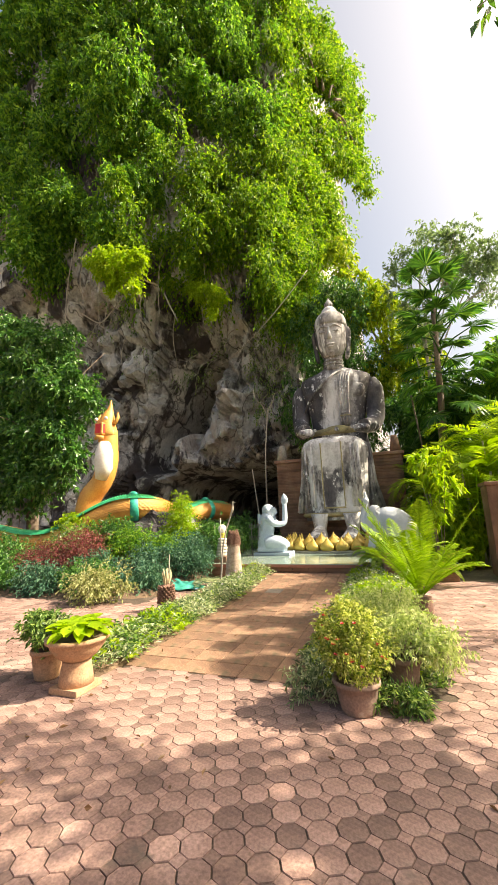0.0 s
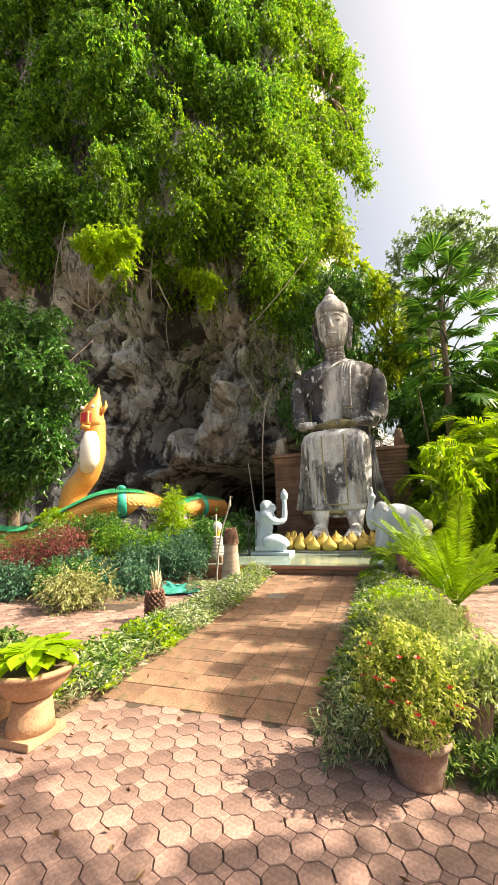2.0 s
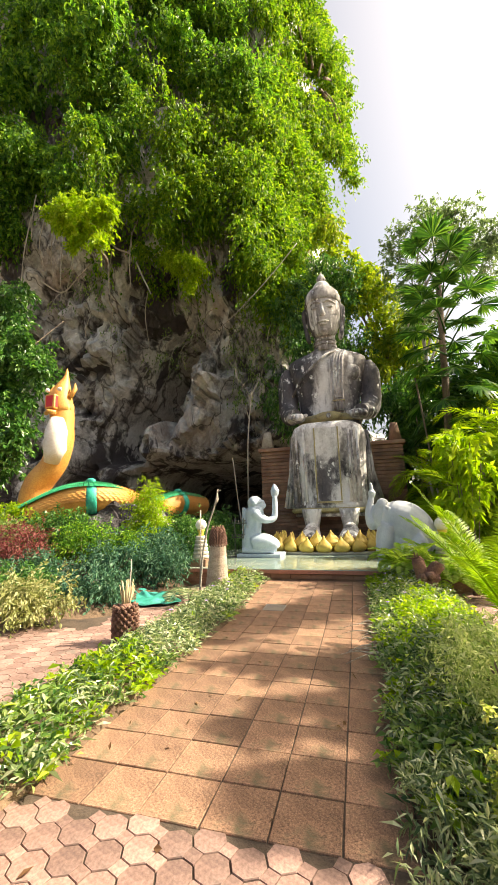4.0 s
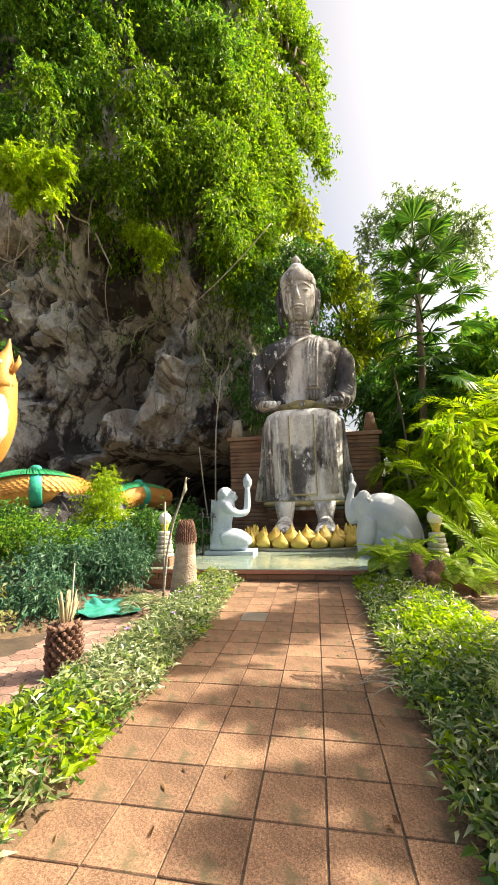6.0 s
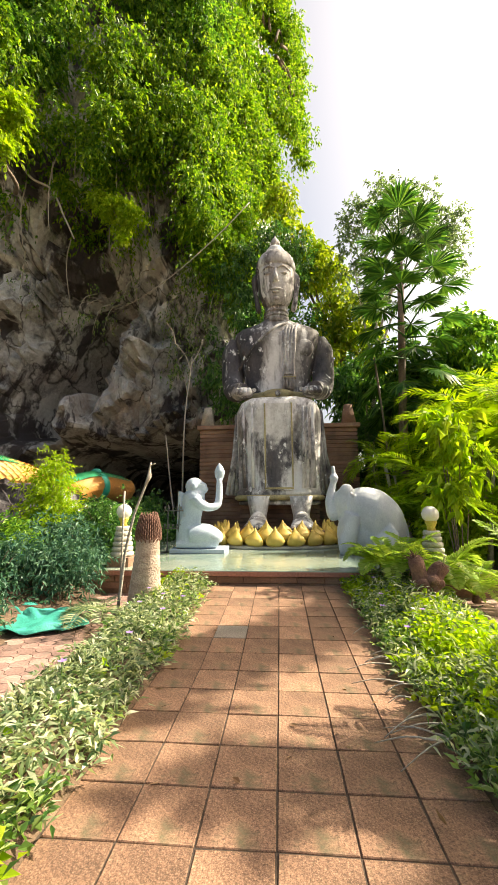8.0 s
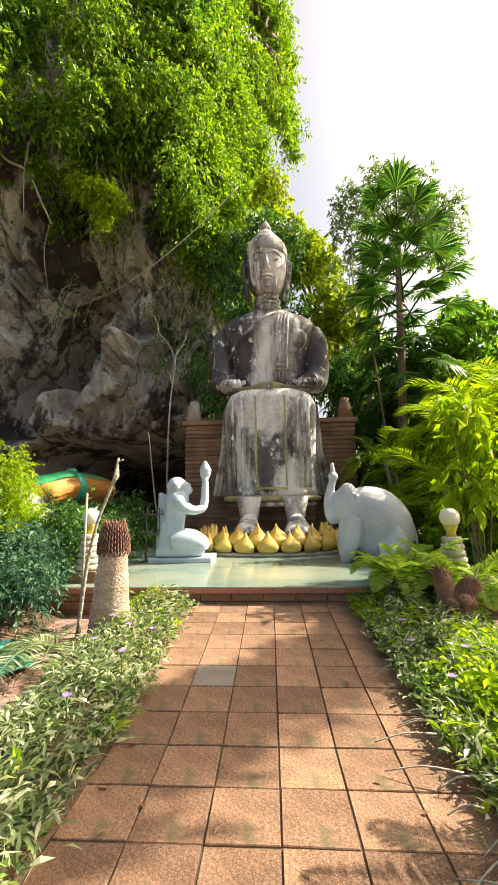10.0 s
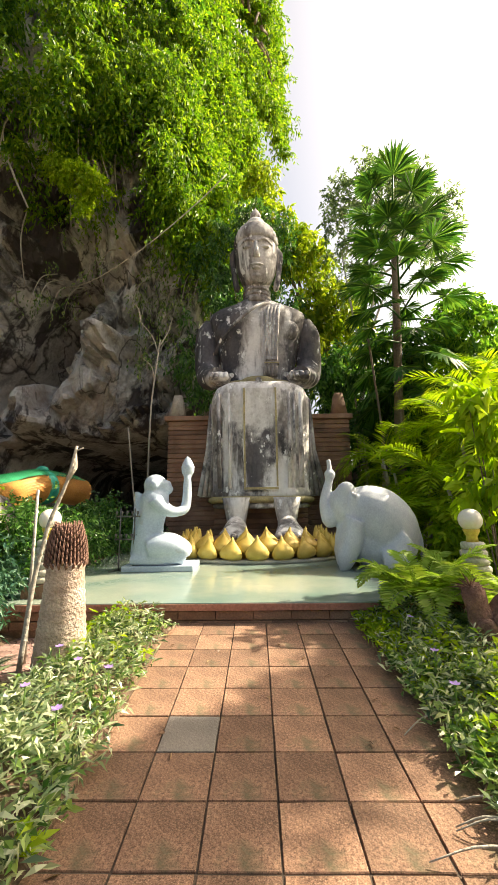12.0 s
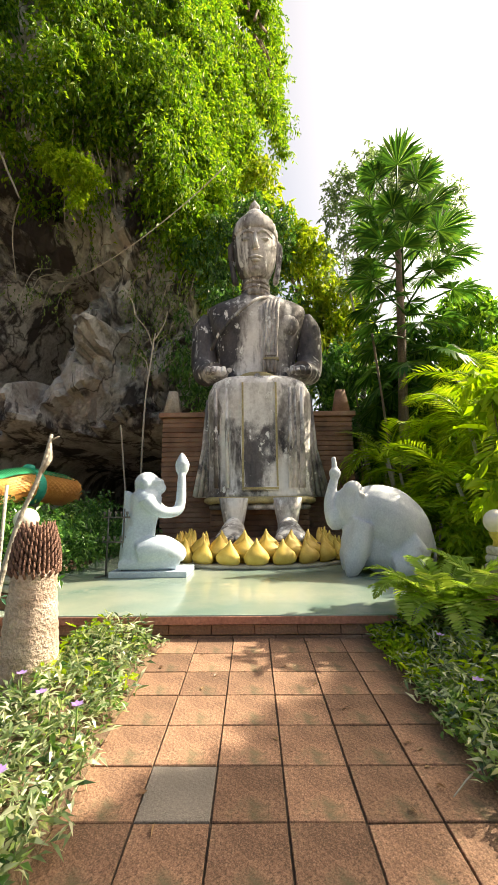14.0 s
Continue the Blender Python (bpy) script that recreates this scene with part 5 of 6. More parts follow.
# ---- broad-leaved and border plants ----
def shrub(name, label, at, blobs, clumps, per, leaf, material, seed, clump_r=0.15, hang=0.1, category="shrub", stems=7, group=""):
    """Thin stems from one foot, and leaves in many small clumps."""
    rng = np.random.default_rng(seed)
    th = empty(name, at)
    bm = bmesh.new()
    cen = in_blobs(blobs, clumps, rng, 0.3)
    for k in range(stems):
        c = Vector(cen[k])
        tube(bm, smooth_path([(c.x * 0.12, c.y * 0.12, 0), (c.x * 0.5, c.y * 0.5, c.z * 0.5), c], 3), [0.012 - 0.0012 * i for i in range(7)], 5)
    part("stems", bm, BARK, th)
    foliage("leaves", cen, rng.uniform(0.7, 1.3, clumps) * clump_r, per, leaf, material, seed + 1, th, hang)
    return tagged(th, label, category, group)


def flower_pot(at, r, h, label, material, seg=28):
    th = empty("flower_pot", at)
    bm = bmesh.new()
    n = seg
    prof = ((0.0, 0.68), (0.05, 0.72), (0.5, 0.86), (0.84, 0.95), (0.85, 1.04), (0.9, 1.06), (0.98, 1.04), (1.0, 0.99), (0.94, 0.9), (0.88, 0.86))
    vs = [[bm.verts.new((r * k * math.cos(2 * math.pi * i / n), r * k * math.sin(2 * math.pi * i / n), h * t)) for i in range(n)] for t, k in prof]
    for a, b in zip(vs, vs[1:]):
        for i in range(n):
            bm.faces.new((a[i], a[(i + 1) % n], b[(i + 1) % n], b[i])).smooth = True
    bm.faces.new(list(reversed(vs[0])))
    part("body", bm, material, th)
    bm = bmesh.new()
    bmesh.ops.create_circle(bm, cap_ends=True, radius=r * 0.87, segments=n, matrix=Matrix.Translation((0, 0, h * 0.89)))
    part("soil", bm, SOIL, th)
    return tagged(th, label, "flower pot")


flower_pot((1.39, -5.72, 0.0), 0.165, 0.22, "grey-brown clay pot with rolled rim", POT)
shrub("potted_shrub", "bushy yellow-green small-leaved shrub in a clay pot", (1.39, -5.72, 0.19), [((0.0, 0, 0.22), (0.27, 0.24, 0.2)), ((-0.06, 0.03, 0.38), (0.22, 0.2, 0.18))], 150, 63, (0.03, 0.014), SPECKLED, 300, 0.085, 0.05, stems=16)


def red_flower(at, seed):
    rng = random.Random(seed)
    bm = bmesh.new()
    tube(bm, [(0, 0, -0.05), (0.004, 0, 0)], 0.002, 5, 1)
    for k in range(8):
        a, up = k * 2.4, rng.uniform(0.2, 1.3)
        d, q = Vector((math.cos(a), math.sin(a), up)).normalized() * 0.022, Vector((-math.sin(a), math.cos(a), 0)) * 0.009
        bm.faces.new([bm.verts.new(p) for p in (Vector((0, 0, 0)), d * 0.6 + q, d, d * 0.6 - q)])
    ob = part("red_flower", bm, [REDPETAL, BORDER])
    ob.location = at
    return tagged(ob, "small red blossom on the potted shrub", "flower", "red blossoms on the potted shrub")


for k in range(16):
    r = random.Random(40 + k)
    a, v = r.uniform(3.3, 6.1), r.uniform(0.1, 0.9)
    red_flower((1.37 + 0.27 * math.cos(a) * (1 - 0.35 * v), -5.72 + 0.26 * math.sin(a) * (1 - 0.35 * v), 0.32 + 0.38 * v), k)
flower_pot((1.72, -5.28, 0.0), 0.14, 0.26, "grey-brown clay pot with rolled rim", POT)
shrub("potted_shrub", "pale variegated leafy shrub in a clay pot", (1.72, -5.28, 0.23), [((0.05, 0, 0.2), (0.28, 0.24, 0.16)), ((0.28, 0, 0.12), (0.22, 0.2, 0.12))], 90, 63, (0.045, 0.013), VARIEGATED, 303, 0.11, 0.3, stems=14)
shrub("ferny_shrub", "pale green feathery shrub in the bed beside the path", (1.55, -4.55, 0.0), [((0.0, 0, 0.42), (0.42, 0.45, 0.22)), ((0.1, 0.6, 0.36), (0.4, 0.45, 0.2))], 140, 63, (0.045, 0.012), VARIEGATED, 306, 0.15, 0.25)
flower_pot((-1.42, -5.85, 0.0), 0.15, 0.26, "sandy clay pot with rolled rim", URN)
shrub("potted_shrub", "small green leafy shrub in a sandy clay pot", (-1.42, -5.85, 0.23), [((-0.03, 0, 0.2), (0.2, 0.2, 0.16))], 45, 54, (0.05, 0.024), BORDER, 309, 0.08)

def garden_urn():
    th = empty("garden_urn", (-0.95, -5.98, 0.0))
    bm = bmesh.new()
    box(bm, (-0.15, -0.15, 0), (0.15, 0.15, 0.05), 0.008)
    loft(bm, [(0.05, 0.145, 0.145), (0.12, 0.135, 0.135), (0.2, 0.12, 0.12), (0.24, 0.12, 0.12)], 0, 0, 24)
    part("foot", bm, URN, th)
    bm = bmesh.new()
    n = 32
    prof = ((0.235, 0.1), (0.28, 0.17), (0.35, 0.225), (0.395, 0.24), (0.4, 0.265), (0.43, 0.27), (0.435, 0.24), (0.4, 0.22))
    vs = [[bm.verts.new((r * math.cos(2 * math.pi * i / n), r * math.sin(2 * math.pi * i / n), z)) for i in range(n)] for z, r in prof]
    for a, b in zip(vs, vs[1:]):
        for i in range(n):
            bm.faces.new((a[i], a[(i + 1) % n], b[(i + 1) % n], b[i])).smooth = True
    part("bowl", bm, URN, th, "wide rimmed bowl")
    bm = bmesh.new()
    bmesh.ops.create_circle(bm, cap_ends=True, radius=0.225, segments=n, matrix=Matrix.Translation((0, 0, 0.405)))
    part("soil", bm, SOIL, th)
    return tagged(th, "sandy terracotta urn on a square foot", "urn")


garden_urn()

def broad_plant(name, label, at, count, size, material, seed, height=0.2, category="plant"):
    """Large rounded leaves on stalks, each leaf a cupped blade."""
    th = empty(name, at)
    rng = np.random.default_rng(seed)
    for k in range(count):
        a = k * 2.4 + rng.uniform(-0.3, 0.3)
        r = size * rng.uniform(0.3, 1.3)
        d = Vector((math.cos(a), math.sin(a), 0))
        tip = d * r + Vector((0, 0, height * rng.uniform(0.5, 1.15)))
        L, W = size * rng.uniform(0.85, 1.15), size * rng.uniform(0.55, 0.75)
        s = d.cross(Vector((0, 0, 1)))
        tilt = rng.uniform(-0.5, 0.35)
        bm = bmesh.new()
        rows = []
        for i in range(6):
            t = i / 5
            w = W * math.sin(math.pi * min(0.98, 0.08 + 0.9 * t)) ** 0.8
            c = tip + d * (t - 0.35) * L + Vector((0, 0, tilt * (t - 0.3) * L - 0.25 * L * (t - 0.3) ** 2))
            rows.append([bm.verts.new(c + s * w * q / 2 + Vector((0, 0, 0.12 * W * (abs(q) ** 1.5) + 0.02 * W * math.sin(9 * q + k)))) for q in (-1, -0.5, 0, 0.5, 1)])
        for x, y in zip(rows, rows[1:]):
            for i in range(4):
                bm.faces.new((x[i], x[i + 1], y[i + 1], y[i])).smooth = True
        lf = part("leaf", bm, material, th)
        bm = bmesh.new()
        tube(bm, smooth_path([(0, 0, -0.02), tuple(d * r * 0.4 + Vector((0, 0, height * 0.5))), tuple(tip)], 3), [0.012] * 7, 6)
        part("leaf_stalk", bm, material, lf)
    return tagged(th, label, category)


broad_plant("taro_plant", "broad bright green leaves filling the urn", (-0.95, -5.98, 0.43), 44, 0.17, LIME, 320, 0.1)
broad_plant("banana_plant", "large bright yellow-green leaves among the palms", (3.7, 2.0, 0.0), 14, 0.5, LIME, 321, 2.3)
broad_plant("banana_plant", "large bright yellow-green leaves among the palms", (4.4, 2.9, 0.0), 14, 0.55, LIME, 322, 3.2)
shrub("climbing_plant", "tall lime-green plant with drooping broad leaves beside the lamp", (2.66, 0.5, 0.0), [((0, 0, 1.6), (0.3, 0.25, 0.4)), ((0.12, 0, 2.3), (0.34, 0.25, 0.4)), ((-0.1, 0, 2.7), (0.15, 0.14, 0.25))], 24, 18, (0.2, 0.1), LIME, 324, 0.24, 0.7, category="plant")
broad_plant("taro_plant", "bright green broad leaves in the border", (1.75, -3.9, 0.0), 10, 0.16, LIME, 323, 0.25)


def border(name, label, x0, x1, y0, y1, count, mat_mix, seed, h=0.22, edge=0.09, z_at=path_height):
    """A dense strip of low plants, built as tufts of blades; its outline wanders."""
    th = empty(name, ((x0 + x1) / 2, (y0 + y1) / 2, 0))
    inv = np.array([(x0 + x1) / 2, (y0 + y1) / 2, 0])
    rng = np.random.default_rng(seed)
    bm = bmesh.new()
    n = 40
    top = []
    for i in range(n + 1):
        y = y0 + (y1 - y0) * i / n
        row = []
        for k in range(9):
            x = x0 + (x1 - x0) * k / 8
            rise = 0.07 * math.sin(math.pi * k / 8) * min(1, i / 3, (n - i) / 3)
            row.append(bm.verts.new((x - inv[0], y - inv[1], z_at(y) + 0.012 + rise - 0.05 * (k in (0, 8)) + 0.02 * noise.noise((x * 5, y * 5, 1)))))
        top.append(row)
    for a, b in zip(top, top[1:]):
        for k in range(8):
            bm.faces.new((a[k], b[k], b[k + 1], a[k + 1]))
    part("soil", bm, SOIL, th)
    share = np.cumsum([m[1] for m in mat_mix])
    cx, cy = rng.uniform(x0 + 0.02, x1 - 0.02, count), rng.uniform(y0 + 0.05, y1 - 0.05, count)
    wob = np.array([edge * noise.noise((0, y * 2.2, seed)) for y in cy])
    cx = cx + wob
    field = np.array([noise.fractal(Vector((x * 1.1, y * 0.8, seed * 0.1)), 1, 2, 3) for x, y in zip(cx, cy)])
    key = np.clip(0.5 + field * 0.9 + rng.normal(0, 0.28, count), 0, 0.999) * share[-1]
    for j, (mat, _, leaf, hh) in enumerate(mat_mix):
        lo = share[j - 1] if j else -1
        sel = (key >= lo) & (key < share[j])
        m = int(sel.sum())
        if not m:
            continue
        edge_d = np.minimum(cx[sel] - x0, x1 - cx[sel]) / (x1 - x0)
        ht = hh * np.clip(0.3 + 1.8 * edge_d, 0.3, 1.0) * rng.uniform(0.5, 1.25, m)
        P, W = [], []
        for k in range(9):
            f = rng.uniform(0.25, 1.0, m)
            p = np.stack([cx[sel] + rng.normal(0, 0.035, m), cy[sel] + rng.normal(0, 0.035, m), np.array([z_at(y) for y in cy[sel]]) + 0.03 + f * ht], 1)
            P.append(p - inv)
            W.append(np.stack([rng.normal(0, 1, m), rng.normal(0, 1, m), rng.uniform(-0.1, 1.1, m)], 1))
        np_mesh("leaves", *leaf_arrays(np.concatenate(P), np.concatenate(W), leaf[0], leaf[1], rng, 0.2, 0.2), mat, th)
    return tagged(th, label, "plants", kind="stuff")


border("border_plants", "low leafy border of mixed green and silvery plants along the path", -1.62, -0.86, -5.75, -0.08, 1500, [(SILVER, 0.5, (0.09, 0.018), 0.22), (BORDER, 0.38, (0.065, 0.026), 0.22), (LIME, 0.03, (0.08, 0.034), 0.24)], 400)
border("border_plants", "thick leafy border of silvery and green plants along the path", 0.84, 2.0, -5.35, 0.0, 3000, [(BORDER, 0.34, (0.07, 0.028), 0.2), (SILVER, 0.52, (0.09, 0.018), 0.22), (LIME, 0.09, (0.08, 0.034), 0.22)], 401)

shrub("low_shrub", "low green tufted plant at the foot of the pots", (1.05, -5.6, 0.0), [((0, 0, 0.12), (0.22, 0.2, 0.12)), ((0.0, 0.35, 0.12), (0.2, 0.25, 0.14))], 60, 45, (0.06, 0.012), SILVER, 410, 0.08)
shrub("low_shrub", "low green tufted plant at the foot of the pots", (1.7, -5.68, 0.0), [((0, 0, 0.08), (0.24, 0.1, 0.08))], 30, 45, (0.06, 0.012), BORDER, 413, 0.07)
# violet flowers in the borders
def violet(at, seed):
    rng = random.Random(seed)
    bm = bmesh.new()
    tube(bm, [(0, 0, -0.14), (0, 0, 0)], 0.004, 5, 1)
    for k in range(6):
        a = k * 1.047 + rng.uniform(-0.2, 0.2)
        d, s = Vector((math.cos(a), math.sin(a), 0.35)), Vector((-math.sin(a), math.cos(a), 0))
        vs = [bm.verts.new(p) for p in (Vector((0, 0, 0)), d * 0.018 + s * 0.011, d * 0.032, d * 0.018 - s * 0.011)]
        bm.faces.new(vs)
    ob = part("violet_flower", bm, [PURPLE, BORDER])
    ob.location = at
    return tagged(ob, "small violet flower on a green stem", "flower", "violet flowers in the borders")


for k, (x, y) in enumerate(((-1.2, -1.4), (-1.32, -1.75), (-1.02, -2.0), (-1.42, -1.2), (-1.12, -2.5), (-1.3, -3.1), (1.05, -1.3), (0.95, -1.75), (1.1, -0.8), (1.02, -2.2), (-0.95, -1.55), (1.25, -1.9))):
    violet((x, y, 0.26 + path_height(y) + 0.02 * (k % 3)), k)

# ---- the bed at the foot of the serpent ----
bm = bmesh.new()
n = 26
rows = []
for i in range(n + 1):
    x = -16 + 13.6 * i / n
    row = []
    for j in range(15):
        y = -2.9 + 9.5 * j / 14 + 0.25 * noise.noise((x * 0.6, 0, 3)) * (j == 0)
        z = -0.02 + 0.75 * (1 - math.exp(-max(0, y + 2.8) / 1.6)) * min(1, max(0, (-2.6 - x) / 1.2)) + 0.12 * noise.noise((x, y, 2)) * (j > 0) * (i < n)
        row.append(bm.verts.new((x, y, z - 0.04 * (j == 0))))
    rows.append(row)
for a, b in zip(rows, rows[1:]):
    for j in range(14):
        bm.faces.new((a[j], b[j], b[j + 1], a[j + 1])).smooth = True
tagged(part("planting_bed", bm, SOIL), "raised dark soil bed below the serpent", "ground", kind="structure")

BED = [
    ("shrub", "dark shrub beside the monkey's plinth", (-3.3, 2.4, 0.3), [((0, 0, 0.4), (0.6, 0.6, 0.45)), ((-0.3, 1.2, 0.4), (0.7, 0.6, 0.5))], 120, 54, (0.12, 0.05), DARKLEAF),
    ("shrub", "low dark shrub on the bank beside the monkey", (-3.6, 4.2, 0.4), [((0, 0, 0.3), (0.9, 0.7, 0.45)), ((0.6, 0.9, 0.2), (0.6, 0.6, 0.4))], 120, 54, (0.13, 0.055), DARKLEAF),
    ("shrub", "low dark shrub on the bank beside the serpent's tail", (-3.7, 1.6, 0.5), [((0, 0, 0.2), (0.6, 0.6, 0.35)), ((0.7, -0.6, 0.0), (0.5, 0.5, 0.35))], 110, 54, (0.12, 0.05), DARKLEAF),
    ("shrub", "dark shrub before the hollow", (-4.4, 3.2, 0.5), [((0, 0, 0.4), (0.9, 0.6, 0.5))], 100, 54, (0.12, 0.05), DARKLEAF),
    ("shrub", "dark shrub behind the lamp", (-3.2, 0.0, 0.3), [((0, 0, 0.3), (0.5, 0.5, 0.4))], 90, 54, (0.1, 0.04), BLUELEAF),
    ("shrub", "low blue-green shrub at the front of the bed", (-3.2, -1.9, 0.05), [((0, 0, 0.24), (0.5, 0.3, 0.24))], 80, 54, (0.1, 0.035), BLUELEAF),
    ("shrub", "low dark green shrub at the front of the bed", (-4.2, -2.35, 0.02), [((0, 0, 0.26), (0.6, 0.3, 0.26))], 90, 54, (0.1, 0.04), DARKLEAF),
    ("shrub", "low blue-green shrub at the front of the bed", (-5.3, -2.45, 0.02), [((0, 0, 0.26), (0.6, 0.3, 0.26))], 90, 54, (0.1, 0.04), BLUELEAF),
    ("shrub", "low dark green shrub at the front of the bed", (-6.7, -2.4, 0.02), [((0, 0, 0.3), (0.8, 0.3, 0.3))], 90, 54, (0.1, 0.04), DARKLEAF),
    ("shrub", "pale green shrub before the serpent", (-6.6, -0.5, 0.5), [((0, 0, 0.4), (0.7, 0.4, 0.4))], 90, 54, (0.1, 0.04), BORDER),
    ("shrub", "dark red leafy shrub in the bed", (-5.9, -1.7, 0.2), [((0, 0, 0.45), (0.7, 0.4, 0.35)), ((0.7, 0.3, 0.75), (0.5, 0.4, 0.35)), ((-0.6, 0, 0.35), (0.5, 0.35, 0.3))], 150, 63, (0.07, 0.028), REDLEAF),
    ("shrub", "dark green white-flowering shrub in the bed", (-7.6, -1.4, 0.2), [((0, 0, 0.4), (0.9, 0.5, 0.4))], 90, 54, (0.09, 0.045), DARKLEAF),
    ("shrub", "mixed green shrub below the serpent", (-4.5, -0.6, 0.4), [((0, 0, 0.45), (0.6, 0.4, 0.4)), ((0.6, 0.2, 0.35), (0.5, 0.4, 0.35))], 110, 54, (0.1, 0.04), CANOPY),
    ("shrub", "dark green shrub below the serpent", (-5.4, -0.2, 0.5), [((0, 0, 0.6), (0.8, 0.4, 0.4))], 90, 54, (0.1, 0.045), DARKLEAF),
    ("shrub", "bright yellow-green upright shrub beside the serpent", (-3.8, 0.6, 0.6), [((0, 0, 0.55), (0.42, 0.35, 0.5)), ((0.05, 0, 1.1), (0.25, 0.22, 0.4))], 110, 54, (0.11, 0.035), LIME),
    ("shrub", "blue-green leafy shrub in the bed", (-3.5, -1.0, 0.2), [((0, 0, 0.32), (0.55, 0.4, 0.3)), ((0.7, 0.4, 0.3), (0.45, 0.35, 0.28))], 120, 54, (0.11, 0.035), BLUELEAF),
    ("shrub", "blue-green leafy shrub in the bed", (-4.6, -1.6, 0.1), [((0, 0, 0.3), (0.6, 0.35, 0.28))], 90, 54, (0.11, 0.04), BLUELEAF),
    ("shrub", "dark green shrub beside the lamp", (-3.0, 1.0, 0.4), [((0, 0, 0.5), (0.5, 0.4, 0.45))], 80, 54, (0.1, 0.04), DARKLEAF),
    ("shrub", "yellow-green shrub at the serpent's neck", (-7.6, 0.8, 1.0), [((0, 0, 0.4), (0.7, 0.3, 0.3))], 70, 54, (0.14, 0.07), LIME),
    ("shrub", "dark shrub in the hollow", (-4.0, 5.0, 0.5), [((0, 0, 0.5), (0.9, 0.5, 0.5))], 90, 45, (0.14, 0.06), DARKLEAF),
    ("shrub", "cream-leaved shrub behind the urn", (-3.4, -3.0, 0.0), [((0, 0, 0.34), (0.55, 0.35, 0.16))], 70, 54, (0.08, 0.04), CREAMLEAF),
    ("shrub", "dark green border shrub", (-9.4, -0.8, 0.3), [((0, 0, 0.5), (1.3, 0.5, 0.5))], 100, 54, (0.11, 0.05), DARKLEAF),
    ("shrub", "dark green border shrub", (-12.0, 0.0, 0.4), [((0, 0, 0.6), (1.6, 0.6, 0.7))], 100, 54, (0.13, 0.06), DARKLEAF),
]
for k, (nm, lab, at, blobs, cl, per, leaf, mat) in enumerate(BED):
    shrub(nm, lab, at, blobs, cl, per, (leaf[0] * 0.8, leaf[1] * 0.8), mat, 500 + 3 * k, 0.3, 0.25, stems=14)

# the grey mass of rock and dry roots under the serpent's coil
bm = bmesh.new()
bmesh.ops.create_icosphere(bm, subdivisions=4, radius=1, matrix=Matrix.Translation((-5.2, 1.9, 0.9)) @ Matrix.Diagonal((1.6, 0.7, 0.85, 1)))
for v in bm.verts:
    v.co += noise.noise_vector(v.co * 1.7) * 0.3 + noise.noise_vector(v.co * 5) * 0.08
tagged(part("boulder", bm, ROCK), "rough grey boulder under the serpent's coil", "rock")

# crumpled green net and hose on the ground
bm = bmesh.new()
rows = []
for i in range(22):
    row = []
    for j in range(14):
        u, v = i / 21, j / 13
        x, y = -3.3 + 1.2 * u + 0.15 * math.sin(v * 6), -1.75 + 0.75 * v + 0.1 * math.sin(u * 7)
        row.append(bm.verts.new((x, y, 0.03 + 0.13 * abs(noise.noise((u * 4, v * 3, 5))) + 0.05 * math.sin(math.pi * u) * math.sin(math.pi * v))))
    rows.append(row)
for a, b in zip(rows, rows[1:]):
    for j in range(13):
        bm.faces.new((a[j], b[j], b[j + 1], a[j + 1])).smooth = True
net = part("shade_net", bm, NET)
sol = net.modifiers.new("thickness", "SOLIDIFY")
sol.thickness = 0.006
tagged(net, "crumpled green shade net lying on the ground", "net")

# forked brown stump with spiny regrowth beside the path
th = empty("forked_stump", (1.66, -0.85, 0.0))
bm = bmesh.new()
tube(bm, smooth_path([(0, 0, 0), (0.0, 0, 0.2), (-0.05, 0, 0.4), (-0.1, 0, 0.62)], 4), [0.15, 0.145, 0.14, 0.13, 0.13, 0.12, 0.11, 0.1, 0.1, 0.09, 0.09, 0.09, 0.07], 12, rough=0.6)
tube(bm, smooth_path([(0.02, 0, 0.22), (0.12, 0, 0.42), (0.2, 0.0, 0.55)], 4), [0.1, 0.1, 0.1, 0.09, 0.09, 0.09, 0.09, 0.08, 0.06], 12, rough=0.6)
for c in ((-0.06, -0.1, 0.36), (0.05, -0.11, 0.4), (0.12, -0.06, 0.36)):
    ball(bm, c, (0.07, 0.05, 0.06), 0, 10)
part("stem", bm, FIBRE, th, smooth=True)
rng = np.random.default_rng(61)
for c in ((-0.1, 0, 0.6), (0.2, 0, 0.53)):
    m = 60
    np_mesh("spines", *leaf_arrays(np.repeat(np.array([c]), m, 0), rng.normal(0, 1, (m, 3)) * [1, 1, 0.5] + [0, 0, 0.7], 0.16, 0.012, rng), FIBRE if c[0] < 0 else SILVER, th)
tagged(th, "forked brown cycad stump with spiny regrowth", "palm stump")

# ---- lianas and bare stems before the hollow ----
def liana(label, pts, r, name="liana", mat=None):
    bm = bmesh.new()
    p = smooth_path(pts, 5)
    tube(bm, p, [r * (1 - 0.5 * i / len(p)) for i in range(len(p))], 6, rough=0.3)
    return tagged(part(name, bm, mat or PALEBARK, smooth=True), label, "liana" if name == "liana" else "sapling")


